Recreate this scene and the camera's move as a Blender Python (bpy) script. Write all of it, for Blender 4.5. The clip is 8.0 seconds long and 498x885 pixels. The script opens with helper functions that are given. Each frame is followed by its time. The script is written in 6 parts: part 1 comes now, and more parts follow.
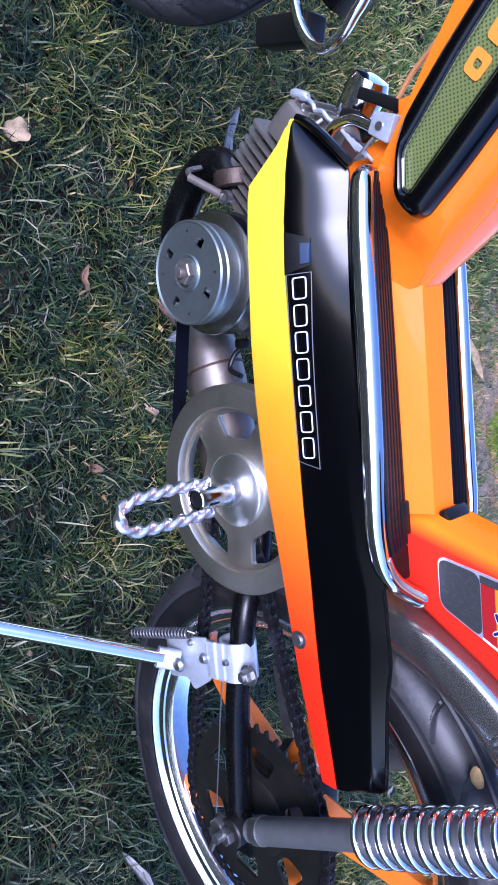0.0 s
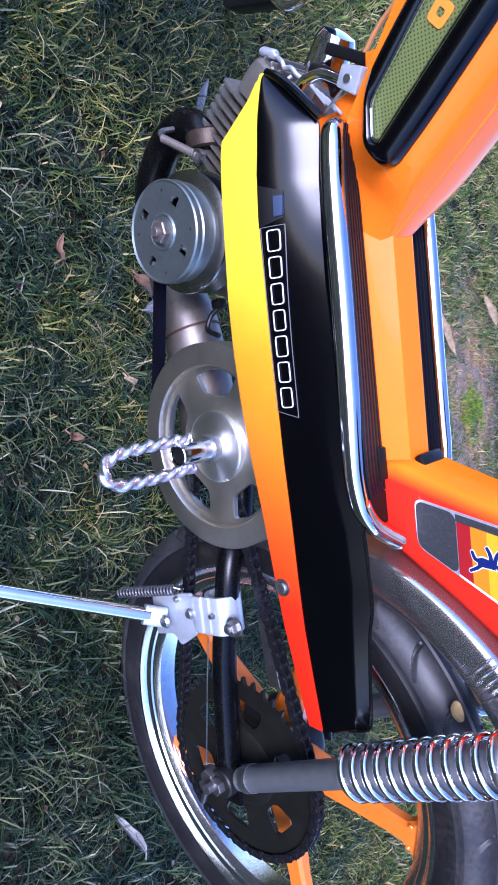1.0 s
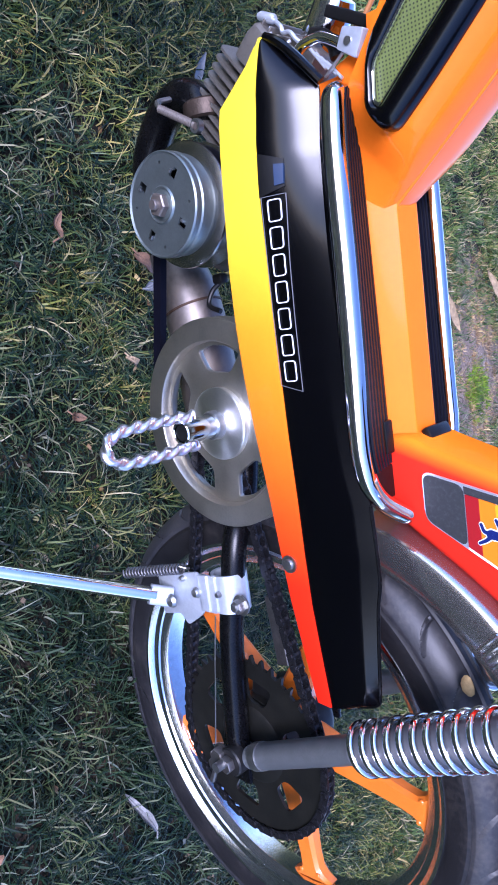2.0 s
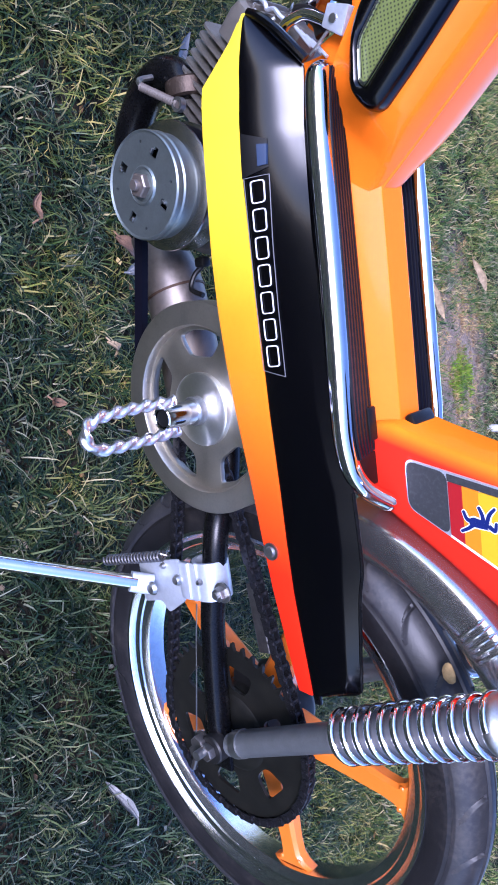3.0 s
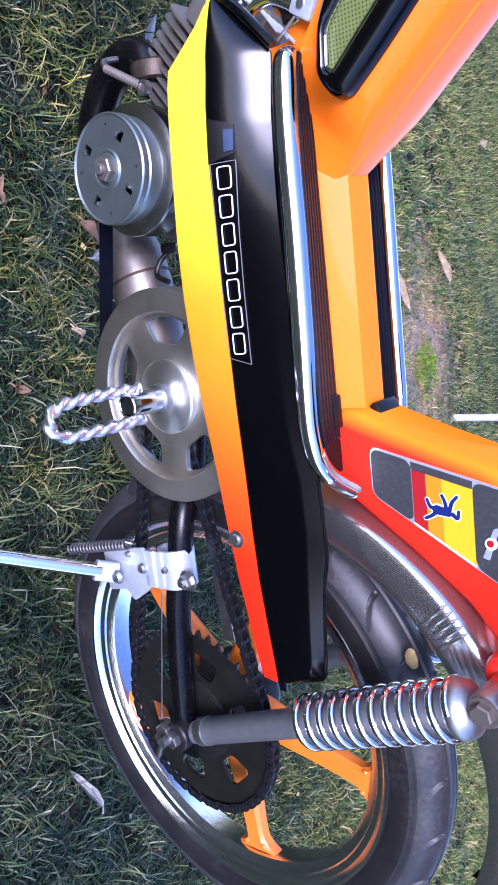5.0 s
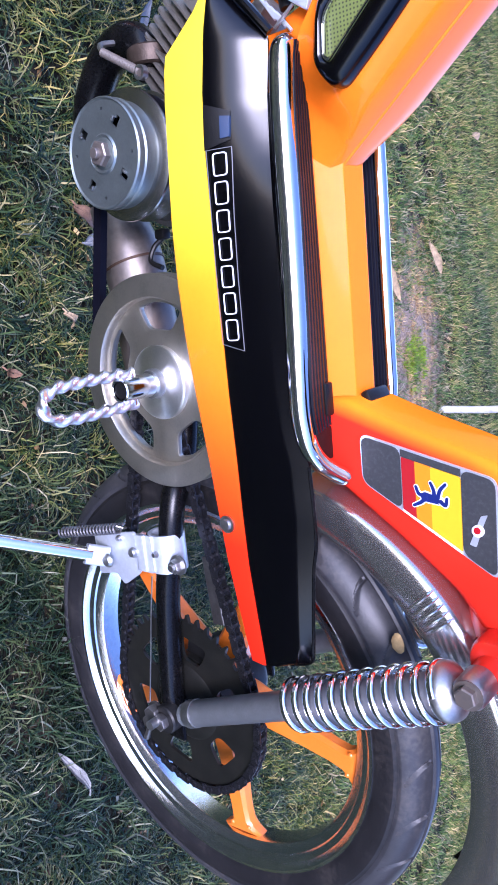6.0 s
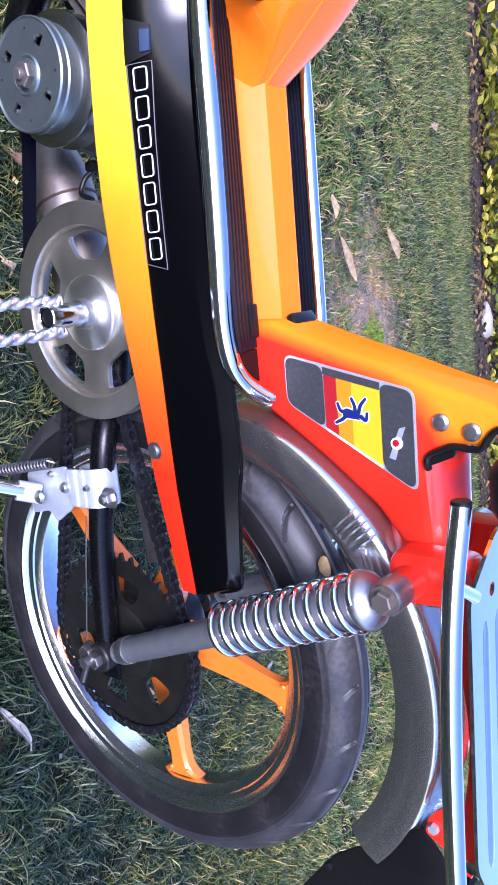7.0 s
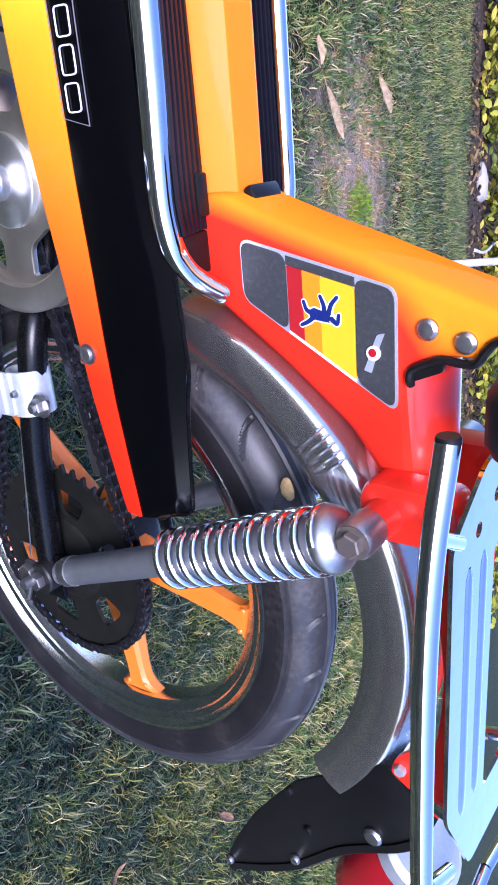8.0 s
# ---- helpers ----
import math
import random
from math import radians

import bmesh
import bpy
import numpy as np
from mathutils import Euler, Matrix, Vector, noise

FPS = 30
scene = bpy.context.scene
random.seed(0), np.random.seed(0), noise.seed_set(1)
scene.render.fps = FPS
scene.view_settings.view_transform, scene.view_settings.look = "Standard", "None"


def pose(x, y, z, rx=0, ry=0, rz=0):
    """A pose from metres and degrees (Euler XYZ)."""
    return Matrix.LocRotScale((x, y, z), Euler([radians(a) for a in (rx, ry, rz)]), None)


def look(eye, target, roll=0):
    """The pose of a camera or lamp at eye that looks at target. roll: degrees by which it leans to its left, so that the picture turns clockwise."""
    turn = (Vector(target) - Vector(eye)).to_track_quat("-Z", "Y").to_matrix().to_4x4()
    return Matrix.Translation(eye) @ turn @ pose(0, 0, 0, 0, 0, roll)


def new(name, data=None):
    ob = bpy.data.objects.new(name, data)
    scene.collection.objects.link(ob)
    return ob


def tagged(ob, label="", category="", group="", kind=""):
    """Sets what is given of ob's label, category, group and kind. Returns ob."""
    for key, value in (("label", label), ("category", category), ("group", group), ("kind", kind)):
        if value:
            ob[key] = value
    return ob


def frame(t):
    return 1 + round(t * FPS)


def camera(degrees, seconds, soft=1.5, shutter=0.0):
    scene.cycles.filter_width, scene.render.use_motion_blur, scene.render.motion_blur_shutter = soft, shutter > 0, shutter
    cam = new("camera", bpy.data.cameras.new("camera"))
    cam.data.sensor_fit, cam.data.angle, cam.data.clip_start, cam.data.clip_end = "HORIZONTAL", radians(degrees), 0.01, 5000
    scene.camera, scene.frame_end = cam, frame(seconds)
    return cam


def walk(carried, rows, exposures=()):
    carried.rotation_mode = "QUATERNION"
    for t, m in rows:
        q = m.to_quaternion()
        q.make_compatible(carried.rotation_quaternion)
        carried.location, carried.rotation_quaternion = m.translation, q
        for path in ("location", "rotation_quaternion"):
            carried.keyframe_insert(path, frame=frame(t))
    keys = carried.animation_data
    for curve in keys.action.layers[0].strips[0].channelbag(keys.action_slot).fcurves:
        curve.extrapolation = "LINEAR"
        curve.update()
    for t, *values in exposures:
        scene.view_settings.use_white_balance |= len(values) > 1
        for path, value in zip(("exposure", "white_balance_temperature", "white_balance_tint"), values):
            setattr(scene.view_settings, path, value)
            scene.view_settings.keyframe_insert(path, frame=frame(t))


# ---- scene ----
# camera and its way: a phone held sideways beside a parked moped
cam = camera(36.8, 8.0, soft=1.8)
ROWS = [
    (0.0, -0.5028, -0.6963, 0.6964, 1.48, -58.08, 80.47),
    (0.5, -0.4746, -0.7108, 0.6993, 2.72, -59.63, 78.54),
    (1.0, -0.4711, -0.7162, 0.7011, 3.55, -59.78, 77.18),
    (1.2, -0.4641, -0.7133, 0.7065, 3.13, -59.40, 77.22),
    (2.3, -0.4612, -0.7065, 0.6944, 3.89, -59.58, 75.02),
    (2.5, -0.4599, -0.7034, 0.6960, 3.62, -59.82, 75.15),
    (3.0, -0.4590, -0.7005, 0.6944, 2.58, -60.53, 75.79),
    (3.5, -0.4606, -0.6972, 0.6921, 1.90, -61.44, 76.17),
    (4.0, -0.4589, -0.6972, 0.6916, 1.27, -61.95, 76.53),
    (4.5, -0.4586, -0.6972, 0.6944, 2.33, -62.65, 75.64),
    (6.0, -0.4562, -0.7073, 0.6946, -0.67, -64.00, 77.59),
    (6.5, -0.4592, -0.6999, 0.6943, -0.69, -64.74, 77.78),
    (6.8, -0.4168, -0.6957, 0.7109, -1.47, -65.99, 76.83),
    (7.0, -0.3847, -0.7085, 0.7306, -0.27, -66.36, 77.22),
    (7.2, -0.3884, -0.6599, 0.7040, -10.38, -65.75, 83.17),
    (7.5, -0.3903, -0.5812, 0.7042, -6.80, -66.78, 74.94),
    (8.0, -0.3869, -0.5960, 0.7120, -10.91, -67.50, 77.82),
]
walk(cam, [(t, pose(x, y, z, rx, ry, rz)) for t, x, y, z, rx, ry, rz in ROWS],
     [(0.0, 1.34, 5000, 33), (3.0, 1.42, 5100, 34), (4.0, 1.50, 5150, 35), (6.2, 1.66, 5200, 35), (8.0, 1.62, 5250, 33)])
LEAN, LIFT = 14.3341, 0.27128      # the moped leans on its side stand; its own frame has the rear axle at the origin

# ---- world, sun ----
world = bpy.data.worlds.new("sky")
scene.world = world
world.use_nodes = True
wn = world.node_tree
sky = wn.nodes.new("ShaderNodeTexSky")
sky.sky_type, sky.sun_disc = "NISHITA", False
SUN_EL, SUN_AZ = radians(32), radians(193)      # azimuth from +y towards +x
sky.sun_elevation, sky.sun_rotation = SUN_EL, SUN_AZ
sky.air_density, sky.dust_density, sky.ozone_density = 1.0, 0.5, 1.5
wn.links.new(sky.outputs[0], wn.nodes["Background"].inputs[0])
wn.nodes["Background"].inputs[1].default_value = 0.14
sun = new("sun", bpy.data.lights.new("sun", "SUN"))
sun.data.energy, sun.data.angle, sun.data.color = 2.6, radians(26), (1.0, 0.93, 0.82)
sdir = Vector((math.sin(SUN_AZ) * math.cos(SUN_EL), math.cos(SUN_AZ) * math.cos(SUN_EL), math.sin(SUN_EL)))
sun.matrix_world = look(tuple(sdir * 20), (0, 0, 0))

# ---- materials ----
def mat(name):
    m = bpy.data.materials.new(name)
    m.use_nodes = True
    return m, m.node_tree.nodes, m.node_tree.links, m.node_tree.nodes["Principled BSDF"]


def ramp(nodes, stops):
    r = nodes.new("ShaderNodeValToRGB")
    e = r.color_ramp.elements
    while len(e) < len(stops):
        e.new(0.5)
    for k, (p, c) in enumerate(stops):
        e[k].position, e[k].color = p, (*c, 1)
    return r


def maths(nodes, links, op, a, b=None, c=None):
    n = nodes.new("ShaderNodeMath")
    n.operation = op
    for k, v in enumerate((a, b, c)):
        if v is None:
            continue
        if isinstance(v, (int, float)):
            n.inputs[k].default_value = v
        else:
            links.new(v, n.inputs[k])
    return n.outputs[0]


def blend(nodes, links, fac, a, b, kind="MIX"):
    n = nodes.new("ShaderNodeMix")
    n.data_type, n.blend_type = "RGBA", kind
    for key, v in ((0, fac), (6, a), (7, b)):
        if isinstance(v, (int, float)):
            n.inputs[key].default_value = v
        elif isinstance(v, tuple):
            n.inputs[key].default_value = (*v, 1)
        else:
            links.new(v, n.inputs[key])
    return n.outputs[2]


def wear(m, base, scale, amount, rough, spread, bump=0.0, bscale=None, dirt=(0.12, 0.1, 0.08), dirt_amount=0.0):
    """Breaks up a surface: a large cloudy and a fine grain change of colour and gloss, and a little relief."""
    ma, nodes, links, bsdf = m
    tc = nodes.new("ShaderNodeTexCoord")
    n1, n2 = nodes.new("ShaderNodeTexNoise"), nodes.new("ShaderNodeTexNoise")
    for n, s in ((n1, scale), (n2, scale * 9)):
        n.inputs["Scale"].default_value, n.inputs["Detail"].default_value = s, 6
        links.new(tc.outputs["Object"], n.inputs["Vector"])
    both = maths(nodes, links, "MULTIPLY_ADD", n1.outputs[0], 0.6, maths(nodes, links, "MULTIPLY", n2.outputs[0], 0.4))
    shade = ramp(nodes, [(0.3, (1 - amount,) * 3), (0.7, (1 + amount * 0.4,) * 3)])
    links.new(both, shade.inputs[0])
    col = blend(nodes, links, 1.0, base, shade.outputs[0], "MULTIPLY")
    if dirt_amount:
        dm = ramp(nodes, [(0.52, (0, 0, 0)), (0.72, (dirt_amount,) * 3)])
        links.new(both, dm.inputs[0])
        col = blend(nodes, links, dm.outputs[0], col, dirt)
    links.new(col, bsdf.inputs["Base Color"])
    links.new(maths(nodes, links, "MULTIPLY_ADD", n2.outputs[0], spread, rough - spread * 0.5), bsdf.inputs["Roughness"])
    if bump:
        b, nb = nodes.new("ShaderNodeBump"), nodes.new("ShaderNodeTexNoise")
        nb.inputs["Scale"].default_value, nb.inputs["Detail"].default_value = bscale or scale * 20, 4
        links.new(tc.outputs["Object"], nb.inputs["Vector"])
        b.inputs["Strength"].default_value, b.inputs["Distance"].default_value = bump, 0.002
        links.new(nb.outputs[0], b.inputs["Height"])
        links.new(b.outputs[0], bsdf.inputs["Normal"])
    return ma


def simple(name, base, rough, metal=0.0, scale=40, amount=0.15, spread=0.1, bump=0.0, bscale=None, coat=0.0, dirt_amount=0.0, dirt=(0.12, 0.1, 0.08), spec=0.5):
    m = mat(name)
    m[3].inputs["Metallic"].default_value = metal
    m[3].inputs["Coat Weight"].default_value = coat
    m[3].inputs["Coat Roughness"].default_value = 0.06
    m[3].inputs["Specular IOR Level"].default_value = spec
    return wear(m, base, scale, amount, rough, spread, bump, bscale, dirt, dirt_amount)


def object_axis(m, ax, az, c):
    """ax * x + az * z + c of the place on the moped."""
    ma, nodes, links, bsdf = m
    tc, sep = nodes.new("ShaderNodeTexCoord"), nodes.new("ShaderNodeSeparateXYZ")
    links.new(tc.outputs["Object"], sep.inputs[0])
    return maths(nodes, links, "MULTIPLY_ADD", sep.outputs[0], ax, maths(nodes, links, "MULTIPLY_ADD", sep.outputs[2], az, c))


YELLOW, ORANGE, RED = (0.88, 0.66, 0.02), (0.86, 0.165, 0.001), (0.72, 0.026, 0.008)
# sprayed fade of the cover's band, yellow in front to red behind
m = mat("faded_band_paint")
r = ramp(m[1], [(0.0, YELLOW), (0.22, (0.88, 0.60, 0.015)), (0.38, (0.88, 0.30, 0.004)), (0.56, (0.87, 0.16, 0.002)), (0.68, (0.80, 0.075, 0.002)), (0.80, (0.72, 0.024, 0.002)), (1.0, (0.66, 0.018, 0.002))])
m[2].new(object_axis(m, 1 / 0.58, 0.0, 0.68 / 0.58), r.inputs[0])
m[3].inputs["Coat Weight"].default_value, m[3].inputs["Coat Roughness"].default_value = 0.06, 0.1
m[3].inputs["Specular IOR Level"].default_value = 0.03
BAND = wear(m, r.outputs[0], 30, 0.06, 0.3, 0.1)
# frame paint: orange along the front edge, red on the flank
m = mat("frame_paint")
d = object_axis(m, 0.945, -0.327, 0.945 * 0.343 + 0.327 * 0.245)
r = ramp(m[1], [(0.20, (0.88, 0.22, 0.002)), (0.60, RED)])
m[2].new(maths(m[1], m[2], "MULTIPLY_ADD", d, 25.0, 0.20), r.inputs[0])
top = ramp(m[1], [(0.4, (0, 0, 0)), (0.75, (1, 1, 1))])
m[2].new(object_axis(m, -8.0, 12.0, -6.1), top.inputs[0])
col = blend(m[1], m[2], top.outputs[0], r.outputs[0], (0.88, 0.22, 0.002))
m[3].inputs["Coat Weight"].default_value, m[3].inputs["Coat Roughness"].default_value = 0.05, 0.06
m[3].inputs["Specular IOR Level"].default_value = 0.0
FRAME = wear(m, col, 25, 0.06, 0.32, 0.1)
ORANGE_PAINT = simple("orange_paint", ORANGE, 0.36, scale=25, amount=0.06, coat=0.30, spec=0.06)
ORANGE_PAINT.node_tree.nodes["Principled BSDF"].inputs["Coat Roughness"].default_value = 0.10
BEAM_PAINT = simple("beam_paint", ORANGE, 0.36, scale=25, amount=0.06, coat=0.04, spec=0.06)
ORANGE_WHEEL = simple("orange_wheel_paint", (0.72, 0.165, 0.008), 0.38, scale=60, amount=0.15, coat=0.4, dirt_amount=0.25)
RED_PAINT = simple("red_paint", RED, 0.3, scale=25, amount=0.08, coat=0.3)
BLACK_GLOSS = simple("black_lacquer", (0.0006, 0.0006, 0.0011), 0.3, scale=60, amount=0.2, spread=0.06, coat=0.6, spec=0.03)
BLACK_GLOSS.node_tree.nodes["Principled BSDF"].inputs["Coat Weight"].default_value = 1.0
BLACK_GLOSS.node_tree.nodes["Principled BSDF"].inputs["Coat IOR"].default_value = 1.38
BLACK_GLOSS.node_tree.nodes["Principled BSDF"].inputs["Coat Roughness"].default_value = 0.20
BLACK_PAINT = simple("black_paint", (0.002, 0.002, 0.0025), 0.28, spec=0.25, scale=60, amount=0.3, dirt_amount=0.03)
BLACK_PLASTIC = simple("black_plastic", (0.006, 0.006, 0.006), 0.42, spec=0.25, scale=80, amount=0.3, bump=0.1, bscale=900)
CHROME = simple("chrome", (0.86, 0.87, 0.89), 0.07, 1.0, scale=70, amount=0.12, spread=0.08, dirt_amount=0.12, dirt=(0.25, 0.22, 0.19))
PITTED = simple("pitted_chrome", (0.80, 0.82, 0.86), 0.12, 1.0, scale=90, amount=0.25, spread=0.14, bump=0.15, bscale=700, dirt_amount=0.45, dirt=(0.10, 0.08, 0.06))
STEEL = simple("dull_steel", (0.42, 0.42, 0.41), 0.40, 1.0, scale=60, amount=0.25, spread=0.2, bump=0.1, bscale=1200)
FENDER_STEEL = simple("stainless_mudguard", (0.56, 0.54, 0.51), 0.20, 0.95, scale=12, amount=0.07, spread=0.04)
DARK_STEEL = simple("dark_oily_steel", (0.20, 0.19, 0.18), 0.38, 0.9, scale=80, amount=0.4, spread=0.2)
VARIATOR = simple("worn_bright_steel", (0.42, 0.41, 0.39), 0.24, 1.0, scale=14, amount=0.15, spread=0.05)
RUSTY = simple("rusty_flange", (0.065, 0.047, 0.035), 0.5, 0.7, scale=120, amount=0.5, spread=0.2, bump=0.2, bscale=600)
CORE_GREY = simple("pale_grey_paint", (0.24, 0.24, 0.25), 0.35, 0.5, scale=60, amount=0.15)
POLISHED = simple("polished_alloy", (0.88, 0.86, 0.82), 0.32, 1.0, scale=60, amount=0.12, spread=0.1)
WORN_CHROME = simple("worn_chrome", (0.76, 0.77, 0.80), 0.36, 1.0, scale=90, amount=0.2, spread=0.06)
ZINC = simple("zinc_plate", (0.60, 0.64, 0.70), 0.32, 0.6, scale=30, amount=0.2, spread=0.06)
ALLOY = simple("cast_alloy", (0.24, 0.22, 0.19), 0.55, 0.8, scale=120, amount=0.35, spread=0.2, bump=0.35, bscale=900, dirt_amount=0.5, dirt=(0.06, 0.05, 0.04))
DULL_ALLOY = simple("turned_alloy", (0.54, 0.50, 0.42), 0.42, 1.0, scale=50, amount=0.2, spread=0.12, dirt_amount=0.1)
DRUM = simple("drum_steel", (0.20, 0.23, 0.225), 0.42, 0.85, scale=60, amount=0.2, spread=0.15)
GREASY = simple("greasy_steel", (0.014, 0.014, 0.014), 0.45, 0.2, spec=0.3, scale=150, amount=0.5, spread=0.25, dirt_amount=0.5, dirt=(0.03, 0.025, 0.02))
SPROCKET = simple("oily_sprocket", (0.020, 0.020, 0.017), 0.40, 0.6, scale=60, amount=0.4, spread=0.2, dirt_amount=0.5, dirt=(0.035, 0.03, 0.022))
CHAIN = simple("oily_chain", (0.045, 0.045, 0.052), 0.30, 0.8, scale=200, amount=0.5, spread=0.25, dirt_amount=0.4, dirt=(0.015, 0.012, 0.01))
RUBBER = simple("tyre_rubber", (0.013, 0.0125, 0.0135), 0.50, spec=0.22, scale=22, amount=0.5, spread=0.2, bump=0.15, bscale=700, dirt_amount=0.22, dirt=(0.085, 0.070, 0.054))
TREAD = simple("dusty_tread", (0.030, 0.030, 0.034), 0.46, spec=0.45, scale=22, amount=0.5, spread=0.15, bump=0.08, bscale=500, dirt_amount=0.5, dirt=(0.085, 0.074, 0.060))
MAT_RUBBER = simple("mat_rubber", (0.003, 0.003, 0.006), 0.34, spec=0.10, scale=60, amount=0.3, spread=0.15)
GREY_PAINT = simple("grey_damper", (0.185, 0.195, 0.20), 0.36, 0.5, scale=60, amount=0.25, spread=0.15)
MUD = simple("dried_mud", (0.46, 0.31, 0.13), 0.9, scale=200, amount=0.4)
EXHAUST = simple("heat_stained_pipe", (0.20, 0.175, 0.155), 0.46, 0.75, scale=22, amount=0.4, spread=0.2, dirt_amount=0.4, dirt=(0.16, 0.10, 0.06))
WHITE = simple("white_print", (0.78, 0.78, 0.80), 0.4, amount=0.05)
GREY_PRINT = simple("grey_print", (0.16, 0.16, 0.17), 0.4, amount=0.1)
BLUE = simple("blue_print", (0.008, 0.016, 0.11), 0.4, amount=0.05)
GREY_STICKER = simple("grey_sticker", (0.032, 0.034, 0.036), 0.5, scale=300, amount=0.3, dirt_amount=0.06, dirt=(0.4, 0.4, 0.4))
STICKER_RED, STICKER_ORANGE, STICKER_YELLOW = (simple("sticker_" + n, c, 0.4, amount=0.05, spec=0.25) for n, c in
    (("crimson", (0.30, 0.012, 0.014)), ("amber", (0.72, 0.20, 0.003)), ("yellow", (0.64, 0.36, 0.004))))
BLUE_PLASTIC = simple("blue_plastic", (0.018, 0.034, 0.075), 0.4, spec=0.3)
LENS = simple("red_lens", (0.35, 0.01, 0.015), 0.15, coat=0.8)
RUST_CABLE = simple("tan_cable", (0.42, 0.18, 0.06), 0.5)
LIGHT_HOSE = simple("pale_ribbed_hose", (0.10, 0.082, 0.066), 0.6, scale=150, amount=0.3)
# olive panel with a dark mesh print
m = mat("olive_mesh")
tc = m[1].new("ShaderNodeTexCoord")
vo = m[1].new("ShaderNodeTexVoronoi")
vo.inputs["Scale"].default_value, vo.inputs["Randomness"].default_value = 330, 0.0
m[2].new(tc.outputs["Object"], vo.inputs["Vector"])
r = ramp(m[1], [(0.30, (0.012, 0.014, 0.008)), (0.46, (0.13, 0.16, 0.040))])
m[2].new(vo.outputs[0], r.inputs[0])
m[3].inputs["Roughness"].default_value = 0.5
OLIVE = wear(m, r.outputs[0], 40, 0.2, 0.5, 0.1)


def island_ramp(name, stops, rough, translucent=0.0, patchy=1.0):
    """Each blade or leaf takes its own tint, with lawn light and shade painted in."""
    m = mat(name)
    geo = m[1].new("ShaderNodeNewGeometry")
    r = ramp(m[1], stops)
    m[2].new(geo.outputs["Random Per Island"], r.inputs[0])
    tc, n = m[1].new("ShaderNodeTexCoord"), m[1].new("ShaderNodeTexNoise")
    n.inputs["Scale"].default_value, n.inputs["Detail"].default_value = 2.2, 5
    m[2].new(tc.outputs["Object"], n.inputs["Vector"])
    n2 = m[1].new("ShaderNodeTexNoise")
    n2.inputs["Scale"].default_value, n2.inputs["Detail"].default_value = 9.0, 3
    m[2].new(tc.outputs["Object"], n2.inputs["Vector"])
    q = lambda c: tuple(1 + (v - 1) * patchy for v in c)
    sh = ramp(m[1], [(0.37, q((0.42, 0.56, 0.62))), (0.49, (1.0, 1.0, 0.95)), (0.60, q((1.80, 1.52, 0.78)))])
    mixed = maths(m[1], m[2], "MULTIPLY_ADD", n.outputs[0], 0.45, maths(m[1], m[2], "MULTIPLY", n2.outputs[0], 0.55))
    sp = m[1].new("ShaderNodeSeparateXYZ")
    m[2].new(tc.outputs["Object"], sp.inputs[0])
    # shade put into the colour: darker from the front end towards the rear wheel
    lit_mix = maths(m[1], m[2], "MULTIPLY_ADD", maths(m[1], m[2], "MAXIMUM", maths(m[1], m[2], "MINIMUM", sp.outputs[0], 0.0), -1.2), -0.11 * patchy, mixed)
    # light put into the colour: brighter on the moped's far side
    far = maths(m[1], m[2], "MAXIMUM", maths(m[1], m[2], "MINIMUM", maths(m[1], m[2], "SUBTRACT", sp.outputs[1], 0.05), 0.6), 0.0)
    lit_mix = maths(m[1], m[2], "MULTIPLY_ADD", far, 0.17 * patchy, lit_mix)
    # raises the brightness from x 0.45 backwards
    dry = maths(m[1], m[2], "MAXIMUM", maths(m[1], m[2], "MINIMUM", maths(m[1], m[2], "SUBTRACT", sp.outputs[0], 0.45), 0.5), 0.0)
    lit_mix = maths(m[1], m[2], "MULTIPLY_ADD", dry, 0.16 * patchy, lit_mix)
    # painted shade: a dark patch of grass by the rear wheel, near side
    shade_x = maths(m[1], m[2], "MAXIMUM", maths(m[1], m[2], "MULTIPLY_ADD", maths(m[1], m[2], "ABSOLUTE", maths(m[1], m[2], "SUBTRACT", sp.outputs[0], 0.16)), -2.6, 1.0), 0.0)
    shade_y = maths(m[1], m[2], "MAXIMUM", maths(m[1], m[2], "MINIMUM", maths(m[1], m[2], "MULTIPLY_ADD", sp.outputs[1], -4.0, 1.0), 1.0), 0.0)
    lit_mix = maths(m[1], m[2], "MULTIPLY_ADD", maths(m[1], m[2], "MULTIPLY", shade_x, shade_y), -0.12 * patchy, lit_mix)
    m[2].new(maths(m[1], m[2], "SUBTRACT", lit_mix, 0.045), sh.inputs[0])
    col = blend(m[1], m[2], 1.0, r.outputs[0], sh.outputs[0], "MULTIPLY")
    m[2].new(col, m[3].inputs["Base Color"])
    m[3].inputs["Roughness"].default_value = rough
    m[3].inputs["Specular IOR Level"].default_value = 0.25
    if translucent:
        tr = m[1].new("ShaderNodeBsdfTranslucent")
        mx = m[1].new("ShaderNodeMixShader")
        mx.inputs[0].default_value = translucent
        m[2].new(col, tr.inputs[0])
        m[2].new(m[3].outputs[0], mx.inputs[1])
        m[2].new(tr.outputs[0], mx.inputs[2])
        m[2].new(mx.outputs[0], m[1]["Material Output"].inputs[0])
    return m[0]


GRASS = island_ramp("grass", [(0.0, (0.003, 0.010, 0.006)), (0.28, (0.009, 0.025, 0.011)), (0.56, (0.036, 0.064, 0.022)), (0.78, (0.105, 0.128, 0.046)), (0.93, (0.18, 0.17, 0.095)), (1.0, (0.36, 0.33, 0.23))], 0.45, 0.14)
